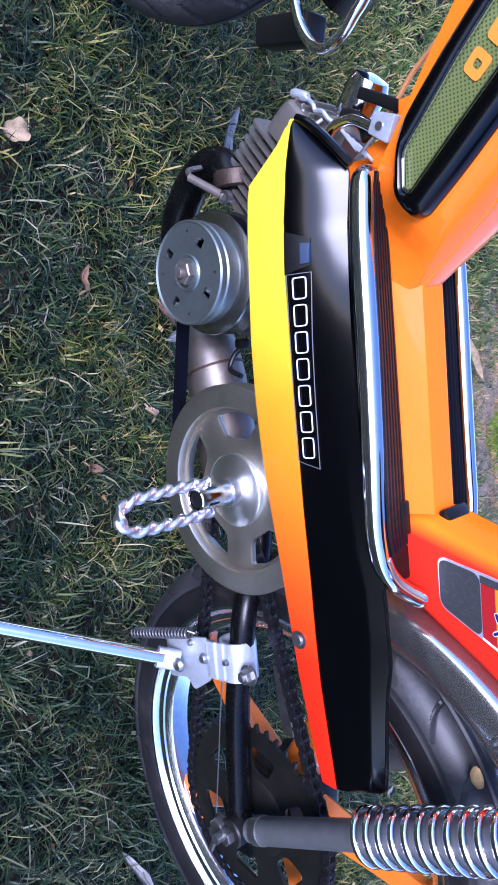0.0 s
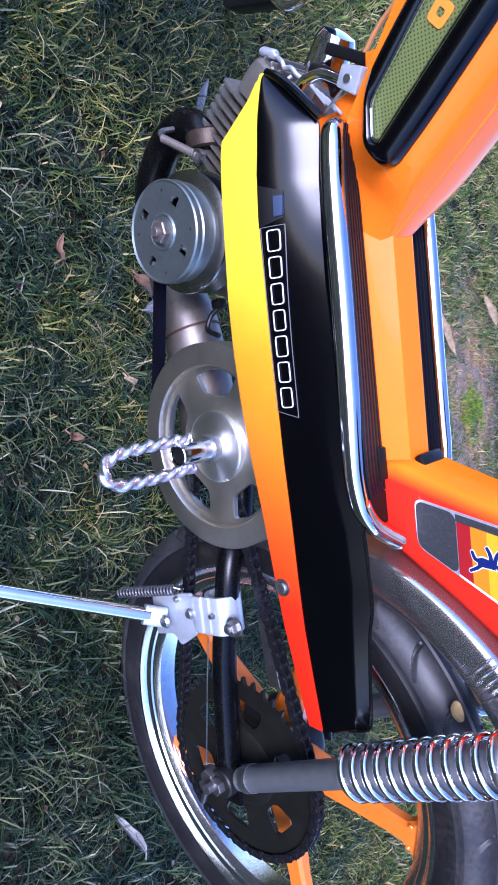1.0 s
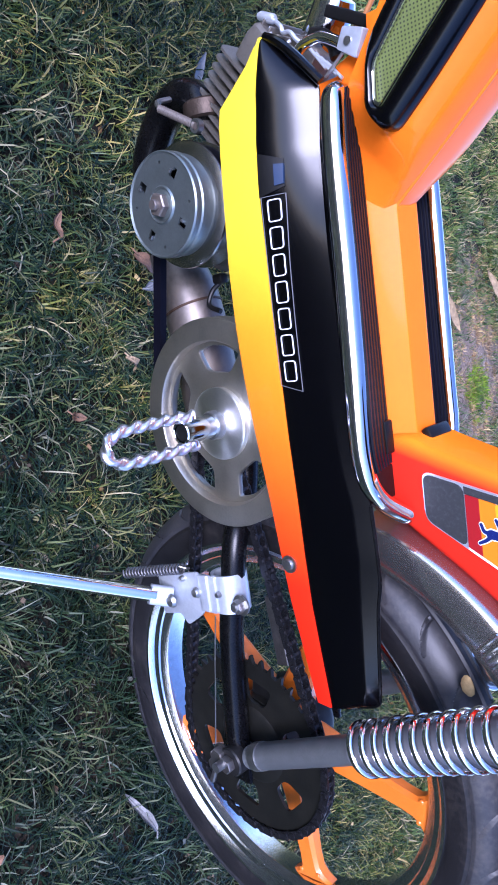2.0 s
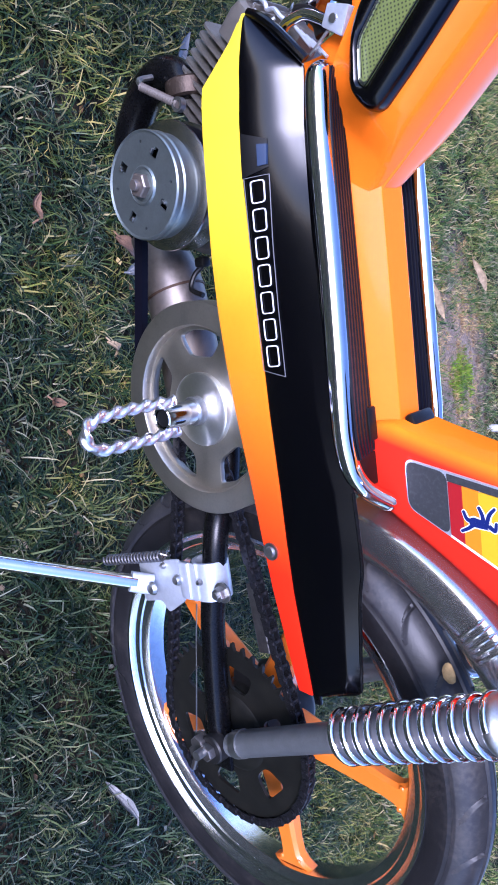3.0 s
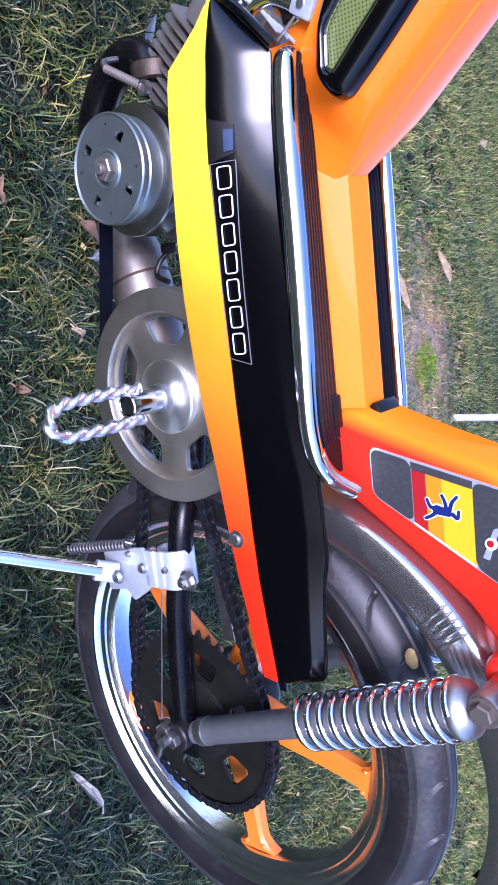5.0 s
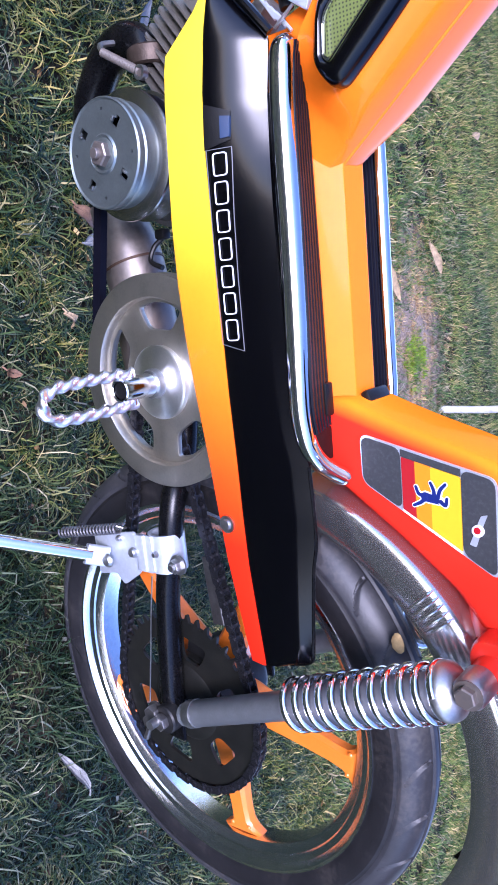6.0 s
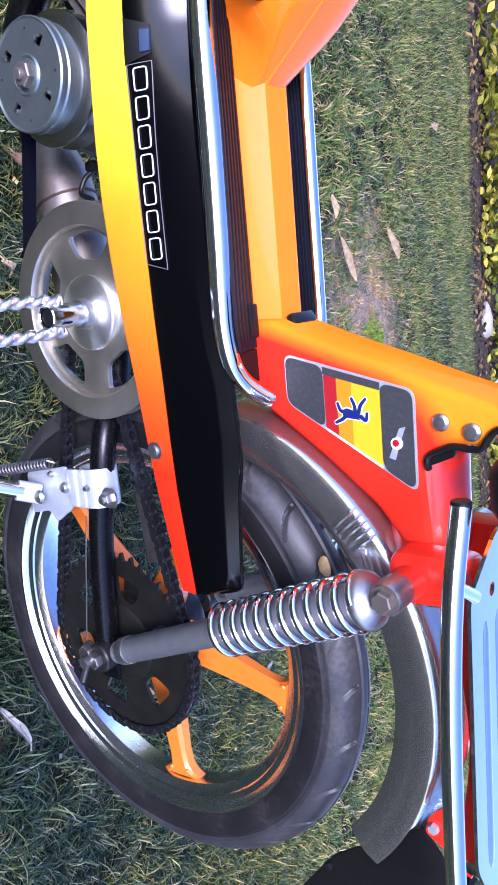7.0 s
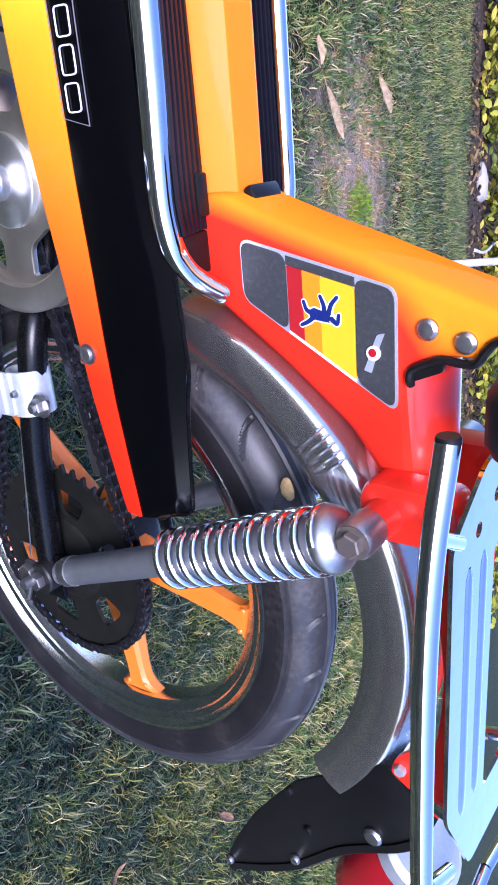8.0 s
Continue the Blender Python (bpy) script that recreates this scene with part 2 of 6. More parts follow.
# brighter copy of GRASS: the far ground's light is painted into its colour
LAWN = island_ramp("far_lawn", [(0.0, (0.016, 0.044, 0.013)), (0.35, (0.070, 0.130, 0.038)), (0.68, (0.155, 0.200, 0.068)), (0.84, (0.30, 0.26, 0.14)), (1.0, (0.44, 0.37, 0.25))], 0.6, 0.3, 0.6)
MOSS = island_ramp("moss_green", [(0.0, (0.05, 0.12, 0.012)), (1.0, (0.14, 0.22, 0.03))], 0.6, 0.3)
HEDGE = island_ramp("hedge_leaf", [(0.0, (0.05, 0.08, 0.015)), (0.5, (0.13, 0.16, 0.03)), (1.0, (0.30, 0.29, 0.08))], 0.6, 0.25)
# soil with thatch
m = mat("soil")
tc = m[1].new("ShaderNodeTexCoord")
ns = []
for s in (1.3, 14, 110):
    n = m[1].new("ShaderNodeTexNoise")
    n.inputs["Scale"].default_value, n.inputs["Detail"].default_value = s, 8
    m[2].new(tc.outputs["Object"], n.inputs["Vector"])
    ns.append(n)
# near-black soil: the shade between the blades is put into its colour
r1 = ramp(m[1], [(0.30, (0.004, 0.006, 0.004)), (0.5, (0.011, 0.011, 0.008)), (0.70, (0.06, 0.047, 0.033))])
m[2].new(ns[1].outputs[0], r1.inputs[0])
r2 = ramp(m[1], [(0.35, (0.45, 0.45, 0.45)), (0.7, (1.6, 1.5, 1.4))])
m[2].new(ns[2].outputs[0], r2.inputs[0])
# a trodden pale patch beside the stake
sep = m[1].new("ShaderNodeSeparateXYZ")
m[2].new(tc.outputs["Object"], sep.inputs[0])
px = maths(m[1], m[2], "MULTIPLY_ADD", sep.outputs[0], 1 / 0.52, 0.16 / 0.52)
py = maths(m[1], m[2], "MULTIPLY_ADD", sep.outputs[1], 1 / 0.62, -2.10 / 0.62)
dd = maths(m[1], m[2], "ADD", maths(m[1], m[2], "MULTIPLY", px, px), maths(m[1], m[2], "MULTIPLY", py, py))
pm = ramp(m[1], [(0.25, (1, 1, 1)), (0.75, (0, 0, 0))])
m[2].new(maths(m[1], m[2], "MULTIPLY_ADD", ns[1].outputs[0], 0.9, maths(m[1], m[2], "MULTIPLY_ADD", dd, 0.45, -0.25)), pm.inputs[0])
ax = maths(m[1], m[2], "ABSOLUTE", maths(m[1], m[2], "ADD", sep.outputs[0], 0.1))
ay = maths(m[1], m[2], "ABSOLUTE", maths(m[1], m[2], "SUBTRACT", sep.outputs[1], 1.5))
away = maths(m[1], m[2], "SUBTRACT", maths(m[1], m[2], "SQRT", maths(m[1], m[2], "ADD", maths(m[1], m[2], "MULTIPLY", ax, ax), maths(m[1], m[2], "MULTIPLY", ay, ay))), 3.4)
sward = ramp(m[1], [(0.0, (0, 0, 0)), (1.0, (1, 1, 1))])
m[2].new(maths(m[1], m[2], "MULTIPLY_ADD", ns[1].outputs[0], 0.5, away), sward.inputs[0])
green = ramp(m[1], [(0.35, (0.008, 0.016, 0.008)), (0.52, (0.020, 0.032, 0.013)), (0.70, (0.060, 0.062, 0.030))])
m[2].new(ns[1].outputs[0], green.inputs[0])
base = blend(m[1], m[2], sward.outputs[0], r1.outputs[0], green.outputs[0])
tread = blend(m[1], m[2], pm.outputs[0], base, (0.27, 0.215, 0.17))
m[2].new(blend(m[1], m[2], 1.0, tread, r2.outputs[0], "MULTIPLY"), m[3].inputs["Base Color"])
m[3].inputs["Roughness"].default_value = 0.95
m[3].inputs["Specular IOR Level"].default_value = 0.1
b = m[1].new("ShaderNodeBump")
b.inputs["Strength"].default_value, b.inputs["Distance"].default_value = 0.8, 0.01
m[2].new(ns[2].outputs[0], b.inputs["Height"])
m[2].new(b.outputs[0], m[3].inputs["Normal"])
SOIL = m[0]
STRAW = island_ramp("dry_thatch", [(0.0, (0.12, 0.085, 0.070)), (0.5, (0.22, 0.165, 0.135)), (1.0, (0.34, 0.275, 0.235))], 0.8, 0.1)
MULCH = simple("mulch", (0.060, 0.046, 0.036), 0.95, spec=0.05, scale=30, amount=0.7, bump=0.8, bscale=90)
BARK_CHIP = island_ramp("bark_chip", [(0.0, (0.03, 0.02, 0.012)), (0.6, (0.065, 0.046, 0.032)), (1.0, (0.14, 0.105, 0.075))], 0.9)
LITTER = island_ramp("leaf_litter", [(0.0, (0.035, 0.022, 0.014)), (0.5, (0.09, 0.058, 0.036)), (0.85, (0.17, 0.11, 0.065)), (1.0, (0.24, 0.21, 0.17))], 0.8)
STEM = simple("shrub_stem", (0.10, 0.075, 0.05), 0.8, scale=40, amount=0.4)
LEAF_BROWN = simple("dry_leaf", (0.20, 0.105, 0.055), 0.7, scale=70, amount=0.75)
LEAF_BEIGE = simple("bleached_leaf", (0.37, 0.26, 0.145), 0.7, scale=70, amount=0.7)
LEAF_WHITE = simple("grey_leaf", (0.24, 0.235, 0.225), 0.7, scale=70, amount=0.7)
BARK = simple("pale_bark", (0.48, 0.46, 0.43), 0.8, scale=25, amount=0.5, bump=0.5, bscale=150)
STONE = simple("pale_stone", (0.30, 0.27, 0.24), 0.85, scale=20, amount=0.3, bump=0.5, bscale=60)

# ---- mesh helpers ----
def part(name, bm, material, parent=None, label="", sharp=35):
    bmesh.ops.recalc_face_normals(bm, faces=bm.faces[:])
    for f in bm.faces:
        f.smooth = True
    for e in bm.edges:
        if len(e.link_faces) == 2 and e.calc_face_angle(0) > radians(sharp):
            e.smooth = False
    me = bpy.data.meshes.new(name)
    bm.to_mesh(me)
    bm.free()
    me.materials.append(material)
    ob = new(name, me)
    if parent is not None:
        ob.parent = parent
    return tagged(ob, label)


def box(bm, c, s, rot=None, bevel=0.0, seg=2):
    made = bmesh.ops.create_cube(bm, size=1.0)["verts"]
    m = Matrix.Translation(c) @ (rot.to_4x4() if rot is not None else Matrix()) @ Matrix.Diagonal((*s, 1))
    bmesh.ops.transform(bm, matrix=m, verts=made)
    if bevel:
        edges = list({e for v in made for e in v.link_edges})
        bmesh.ops.bevel(bm, geom=edges, offset=bevel, segments=seg, profile=0.5, affect="EDGES")
    return bm


def rings(bm, loops, closed=True, caps=True, around=False):
    """Skins a row of loops of points."""
    rows = [[bm.verts.new(p) for p in loop] for loop in loops]
    n = len(rows[0])
    pairs = list(zip(rows, rows[1:])) + ([(rows[-1], rows[0])] if around else [])
    for a, b in pairs:
        for k in range(n if closed else n - 1):
            bm.faces.new((a[k], a[(k + 1) % n], b[(k + 1) % n], b[k]))
    if caps and closed and not around:
        bm.faces.new(rows[0][::-1])
        bm.faces.new(rows[-1])
    return bm


def smooth_path(pts, n=8):
    """Catmull-Rom through the points."""
    P = [Vector(p) for p in pts]
    P = [2 * P[0] - P[1]] + P + [2 * P[-1] - P[-2]]
    out = []
    for k in range(1, len(P) - 2):
        a, b, c, d = P[k - 1:k + 3]
        for j in range(n):
            t = j / n
            out.append(0.5 * ((2 * b) + (c - a) * t + (2 * a - 5 * b + 4 * c - d) * t * t + (3 * b - a - 3 * c + d) * t ** 3))
    return out + [P[-2]]


def tube(bm, path, radius, sides=12, flat=None, up=(0, 0, 1), caps=True):
    """A pipe along a path; radius may be a list; flat gives a profile of points (across, up) instead."""
    P = [Vector(p) for p in path]
    loops, ref = [], Vector(up)
    for k, p in enumerate(P):
        d = (P[min(k + 1, len(P) - 1)] - P[max(k - 1, 0)]).normalized()
        side = d.cross(ref)
        if side.length < 1e-4:
            side = d.orthogonal()
        side.normalize()
        ref = side.cross(d).normalized()
        if flat:
            loops.append([p + side * a + ref * b for a, b in flat])
        else:
            r = radius[k] if isinstance(radius, (list, tuple)) else radius
            loops.append([p + (side * math.cos(2 * math.pi * j / sides) + ref * math.sin(2 * math.pi * j / sides)) * r for j in range(sides)])
    return rings(bm, loops, caps=caps)


def lathe(bm, profile, centre=(0, 0, 0), n=48, closed=False, axis="y"):
    """Turns (radius, along) points round an axis through centre."""
    cx, cy, cz = centre
    loops = []
    for k in range(n):
        a = 2 * math.pi * k / n
        c, s = math.cos(a), math.sin(a)
        if axis == "y":
            loops.append([(cx + r * c, cy + h, cz + r * s) for r, h in profile])
        elif axis == "x":
            loops.append([(cx + h, cy + r * c, cz + r * s) for r, h in profile])
        else:
            loops.append([(cx + r * c, cy + r * s, cz + h) for r, h in profile])
    rings(bm, loops, closed=closed, caps=False, around=True)
    bmesh.ops.remove_doubles(bm, verts=bm.verts[:], dist=1e-5)
    return bm


def rod(bm, a, b, r, sides=14, r2=None):
    return tube(bm, [a, b], [r, r if r2 is None else r2], sides)


def plate(bm, outer, y0, y1, holes=(), bevel=0.0):
    """A sheet cut out of the x-z plane, with holes, from y0 to y1."""
    edges = []
    for loop in (outer, *holes):
        vs = [bm.verts.new((x, y0, z)) for x, z in loop]
        edges += [bm.edges.new((vs[k], vs[(k + 1) % len(vs)])) for k in range(len(vs))]
    faces = [g for g in bmesh.ops.triangle_fill(bm, use_beauty=True, edges=edges)["geom"] if isinstance(g, bmesh.types.BMFace)]
    out = bmesh.ops.extrude_face_region(bm, geom=faces)["geom"]
    bmesh.ops.translate(bm, vec=(0, y1 - y0, 0), verts=[g for g in out if isinstance(g, bmesh.types.BMVert)])
    if bevel:
        bmesh.ops.recalc_face_normals(bm, faces=bm.faces[:])
        rim = [e for e in bm.edges if len(e.link_faces) == 2 and e.calc_face_angle(0) > 1.0]
        bmesh.ops.bevel(bm, geom=rim, offset=bevel, segments=2, profile=0.5, affect="EDGES")
    return bm


def circle(cx, cz, r, n=24, a0=0.0):
    return [(cx + r * math.cos(a0 + 2 * math.pi * k / n), cz + r * math.sin(a0 + 2 * math.pi * k / n)) for k in range(n)]


def rounded(pts, r, n=4):
    """A polygon with its corners rounded off."""
    out = []
    for k in range(len(pts)):
        p, a, b = Vector(pts[k]), Vector(pts[k - 1]), Vector(pts[(k + 1) % len(pts)])
        da, db = a - p, b - p
        cut = min(r, da.length * 0.45, db.length * 0.45)
        s, e = p + da.normalized() * cut, p + db.normalized() * cut
        for j in range(n + 1):
            t = j / n
            out.append(tuple((1 - t) ** 2 * s + 2 * t * (1 - t) * p + t * t * e))
    return out


def nut(bm, c, r, depth, axis="y", turn=0.2):
    """A hexagon head standing out by depth towards -y."""
    hexa = [(math.cos(turn + k * math.pi / 3), math.sin(turn + k * math.pi / 3)) for k in range(6)]
    x, y, z = c
    rings(bm, [[(x + p * r * f, y - depth * h, z + q * r * f) for p, q in hexa] for f, h in ((1.0, 0.0), (1.0, 0.82), (0.88, 1.0))])
    return bm


def B():
    return bmesh.new()

# ---- the moped ----
moped = new("moped")
moped.matrix_world = pose(0, 0, LIFT, LEAN, 0, 0)
tagged(moped, "orange, red and black moped leaning on its side stand on grass", "moped")


def spin(c, a, r):
    return (c[0] + r * math.cos(a), c[2] + r * math.sin(a))


def wheel(cx, name, label, turn, spokes=True, fine_steps=1750):
    """Tyre with shoulder grooves, chromed rim, five painted spokes and a hub."""
    b = B()
    lathe(b, [(0, -0.036), (0.030, -0.036), (0.046, -0.032), (0.050, -0.026), (0.050, 0.026), (0.046, 0.034), (0.030, 0.040), (0, 0.040)], (cx, 0, 0), 40)
    hub = part(name, b, GREASY, moped, label)
    # tyre: dark carcass, and a dusty tread band that stands proud of it with a stepped shoulder
    n, turns = fine_steps, 28
    for nm, top, drop, mt, lab in (("tyre", 128, 0.0030, RUBBER, "worn black rubber tyre"), ("tread", 70, 0.0, TREAD, "dusty worn tread with hooked grooves")):
        prof = []
        for k in range(45):
            a = radians(-top + 2 * top * k / 44)
            prof.append((0.2475 + 0.0345 * math.cos(a) - (0.004 if abs(a) > 1.9 else 0.0) - drop * min(1.0, max(0.0, (1.5 - abs(a)) / 0.15)), 0.0315 * math.sin(a) - (drop * 0.4 * math.sin(a) if abs(a) < 1.4 else 0.0), a))
        if nm == "tread":
            (r0, y0, _), (r9, y9, _) = prof[0], prof[-1]
            prof = [(r0 - 0.0060, y0 + 0.0010, 9.0), (r0 - 0.0010, y0 - 0.0003, 9.0)] + prof + [(r9 - 0.0010, y9 + 0.0003, 9.0), (r9 - 0.0060, y9 - 0.0010, 9.0)]
        b, loops = B(), []
        for k in range(n if nm == "tread" else 160):
            th = 2 * math.pi * k / (n if nm == "tread" else 160)
            loop = []
            for r, y, a in prof:
                if nm == "tread" and 0.24 < abs(a) < 1.14:
                    u = (th * turns / (2 * math.pi) + (0.5 if y > 0 else 0.0) + 0.50 * (abs(a) / 1.2) ** 3) % 1.0
                    v = min(u, 1.0 - u)
                    r -= 0.0034 * max(0.0, 1.0 - (v / 0.045) ** 6) * min(1.0, (abs(a) - 0.24) / 0.08)
                if nm == "tread" and abs(abs(a) - 0.19) < 0.05:
                    r -= 0.0022
                loop.append((cx + r * math.cos(th), y, r * math.sin(th)))
            loops.append(loop)
        rings(b, loops, closed=True, caps=False, around=True)
        part(nm, b, mt, hub, lab, sharp=32)
    # rim: flange, bead seat, well
    b = B()
    lathe(b, [(0.2265, -0.0255), (0.2258, -0.0276), (0.2222, -0.0278), (0.2190, -0.0250), (0.2165, -0.0218), (0.2135, -0.0206), (0.2100, -0.0200), (0.2085, -0.0180), (0.2015, -0.0145), (0.1990, -0.0125), (0.1980, -0.006), (0.1980, 0.006), (0.1990, 0.0125), (0.2015, 0.0145), (0.2085, 0.0180), (0.2100, 0.0200), (0.2135, 0.0206), (0.2165, 0.0218), (0.2190, 0.0250), (0.2222, 0.0278), (0.2258, 0.0276), (0.2265, 0.0255), (0.212, 0.0)], (cx, 0, 0), 120, closed=True)
    part("rim", b, PITTED, hub, "chromed steel rim, pitted with age", sharp=22)
    if not spokes:
        return hub
    for k in range(5):
        a = radians(turn + 72 * k)
        ux, uz, vx, vz = math.cos(a), math.sin(a), -math.sin(a), math.cos(a)
        b = B()
        def at(r, w, y):
            return (cx + ux * r + vx * w, y, uz * r + vz * w)
        loops = []
        for r, w, t in ((0.040, 0.021, 0.016), (0.070, 0.019, 0.014), (0.120, 0.0150, 0.011), (0.165, 0.0125, 0.009), (0.182, 0.0135, 0.009), (0.190, 0.019, 0.009), (0.1945, 0.027, 0.0085), (0.1968, 0.0335, 0.008)):
            loops.append([at(r, -w, -t * 0.55), at(r, -w * 0.72, -t), at(r, w * 0.72, -t), at(r, w, -t * 0.55), at(r, w, t * 0.55), at(r, w * 0.72, t), at(r, -w * 0.72, t), at(r, -w, t * 0.55)])
        rings(b, loops)
        sp = part("spoke", b, ORANGE_WHEEL, hub, "orange painted spoke riveted to the rim")
        for s in (-1, 1):
            b = B()
            lathe(b, [(0, -0.0022), (0.0018, -0.0020), (0.0030, -0.0008), (0.0030, 0), (0, 0)], (0, 0, 0), 10)
            rv = part("rivet", b, ORANGE_WHEEL, sp)
            rv.matrix_local = Matrix.Translation(at(0.1885, 0.013 * s, -0.0085))
    return hub


rear = wheel(0.0, "rear_wheel", "rear wheel with greasy hub, orange spokes and chromed rim", 5)
front = wheel(-1.146, "front_wheel", "front wheel with black tyre under a chromed mudguard", 30, True, 350)
b = B()
bmesh.ops.create_icosphere(b, subdivisions=2, radius=1.0)
for v in b.verts:
    v.co = Vector((-0.1235 + v.co.x * 0.0105 * (1 + 0.35 * noise.noise(v.co * 2)), -0.0265 + v.co.y * 0.0025, 0.2610 + v.co.z * 0.0065 * (1 + 0.35 * noise.noise(v.co * 2 + Vector((3, 0, 0))))))
part("mud_clod", b, MUD, rear, "dried clod of pale mud on the tyre")

# sprocket with six windows, teeth, chain
SPR, CH_Y = 0.1060, -0.055
b = B()
outer = []
for k in range(45):
    for f, r in ((0.0, -0.005), (0.22, -0.005), (0.42, 0.0035), (0.58, 0.0035), (0.78, -0.005)):
        a = 2 * math.pi * (k + f) / 45
        outer.append((math.cos(a) * (SPR + r), math.sin(a) * (SPR + r)))
plate(b, outer, CH_Y - 0.002, CH_Y + 0.002, [rounded([(x * 1.0, z) for x, z in [spin((0, 0, 0), radians(44 + 60 * k + da), rr) for da, rr in ((-13, 0.054), (13, 0.054), (14, 0.083), (-14, 0.083))]], 0.009, 5) for k in range(6)])
lathe(b, [(0.0, -0.012), (0.040, -0.012), (0.047, -0.008), (0.047, -0.001), (0.052, 0.0), (0.052, 0.014), (0.0, 0.020)], (0, CH_Y + 0.006, 0), 40)
part("rear_sprocket", b, SPROCKET, moped, "large dull oily chain wheel with six windows")
FX, FZ, FR = -0.370, 0.003, 0.018
b = B()
lathe(b, [(0.010, -0.003), (FR - 0.003, -0.003), (FR - 0.003, 0.003), (0.010, 0.003)], (FX, CH_Y, FZ), 22, closed=True)
part("front_sprocket", b, GREASY, moped)
dist = math.hypot(FX, FZ)
base = math.atan2(FZ, FX)
al = math.acos((SPR - FR) / dist)
path = []
steps = 400
for k in range(steps + 1):                      # round the rear sprocket, on the side away from the front one
    a = base + al + (2 * math.pi - 2 * al) * k / steps
    path.append((SPR * math.cos(a), SPR * math.sin(a)))
for k in range(101):
    a = base - al + 2 * al * k / 100
    path.append((FX + FR * math.cos(a), FZ + FR * math.sin(a)))
lens, total = [0.0], 0.0
for p, q in zip(path, path[1:] + path[:1]):
    total += math.hypot(q[0] - p[0], q[1] - p[1])
    lens.append(total)


def along(s):
    s %= total
    k = min(int(np.searchsorted(lens, s, side="right")) - 1, len(path) - 1)
    p, q = path[k], path[(k + 1) % len(path)]
    t = (s - lens[k]) / max(lens[k + 1] - lens[k], 1e-9)
    return (p[0] + (q[0] - p[0]) * t, p[1] + (q[1] - p[1]) * t)


links = int(total / 0.0127) // 2 * 2
pitch = total / links
b = B()
for k in range(links):
    x, z = along(k * pitch)
    rod(b, (x, CH_Y - 0.0068, z), (x, CH_Y + 0.0068, z), 0.0036, 8)
chain = part("drive_chain", b, CHAIN, moped, "oily black roller chain")
b = B()
eight = []
for k in range(20):
    a = 2 * math.pi * k / 20
    x = math.cos(a)
    eight.append((pitch * 0.5 * (1 if x > 0 else -1) + 0.0056 * x, 0.0056 * math.sin(a) * (1.0 if abs(x) > 0.3 else 0.78)))
for y0 in (-0.0058, 0.0045):
    plate(b, eight, y0, y0 + 0.0013)
link_mesh = part("chain_link", b, CHAIN, chain)
for k in range(links):
    (x, z), (x2, z2) = along(k * pitch), along((k + 1) * pitch)
    ob = link_mesh if k == 0 else new("chain_link", link_mesh.data)
    ob.parent = chain
    s = 1.0 if k % 2 else 0.72
    ob.matrix_local = Matrix.Translation(((x + x2) / 2, CH_Y, (z + z2) / 2)) @ Euler((0, -math.atan2(z2 - z, x2 - x), 0)).to_matrix().to_4x4() @ Matrix.Diagonal((1, s, 1, 1))

# swing arm, both sides, with axle bits
for s in (-1, 1):
    b = B()
    tube(b, smooth_path([(-0.365, 0.012 * s, 0.012), (-0.290, 0.036 * s, 0.021), (-0.248, 0.066 * s, 0.028), (-0.199, 0.075 * s, 0.0245), (-0.136, 0.075 * s, 0.0105), (-0.059, 0.075 * s, 0.0015), (0.000, 0.076 * s, -0.002)], 6), 0.0132, 16)
    part("swing_arm", b, BLACK_PAINT, moped, "black painted tubular swing arm")
    b = B()
    box(b, (0.006, 0.080 * s, 0.0), (0.052, 0.006, 0.034), None, 0.0025)
    part("axle_plate", b, BLACK_PAINT, moped)
b = B()
rod(b, (0, -0.115, 0), (0, 0.105, 0), 0.0055)
part("axle", b, STEEL, moped)
b = B()
nut(b, (-0.002, -0.093, -0.012), 0.0105, 0.010)
lathe(b, [(0, -0.0005), (0.0125, -0.0005), (0.0125, 0.0012), (0, 0.0012)], (-0.002, -0.093, -0.012), 20)
part("axle_nut", b, DARK_STEEL, moped)
b = B()
rod(b, (0.018, -0.080, -0.035), (0.052, -0.080, -0.052), 0.0035, 10)
nut(b, (0.022, -0.083, -0.036), 0.0085, 0.006)
part("chain_tensioner", b, DARK_STEEL, moped, "small dark chain tensioner bolt")
b = B()
tube(b, smooth_path([(-0.1474, -0.060, -0.0292), (-0.098, -0.060, -0.0395), (-0.0488, -0.060, -0.0487), (0.0358, -0.060, -0.0653)], 8), 0.0008, 8)
part("brake_cable", b, STEEL, moped)
b = B()
tube(b, smooth_path([(-0.035, -0.046, -0.020), (-0.020, -0.048, 0.0), (-0.008, -0.048, 0.016)], 6), 0.0030, 8)
part("brake_rod", b, STEEL, moped, "bent steel brake rod")
b = B()
box(b, (-0.045, -0.034, 0.008), (0.060, 0.012, 0.040), Euler((0, radians(14), 0)).to_matrix(), 0.006)
part("brake_plate", b, BLACK_PLASTIC, moped)
b = B()
tube(b, [(-0.170, -0.028, 0.031), (-0.092, -0.028, 0.038)], 0, flat=rounded([(-0.003, -0.0085), (0.003, -0.0085), (0.003, 0.0085), (-0.003, 0.0085)], 0.002, 3))
part("frame_stay", b, DARK_STEEL, moped)

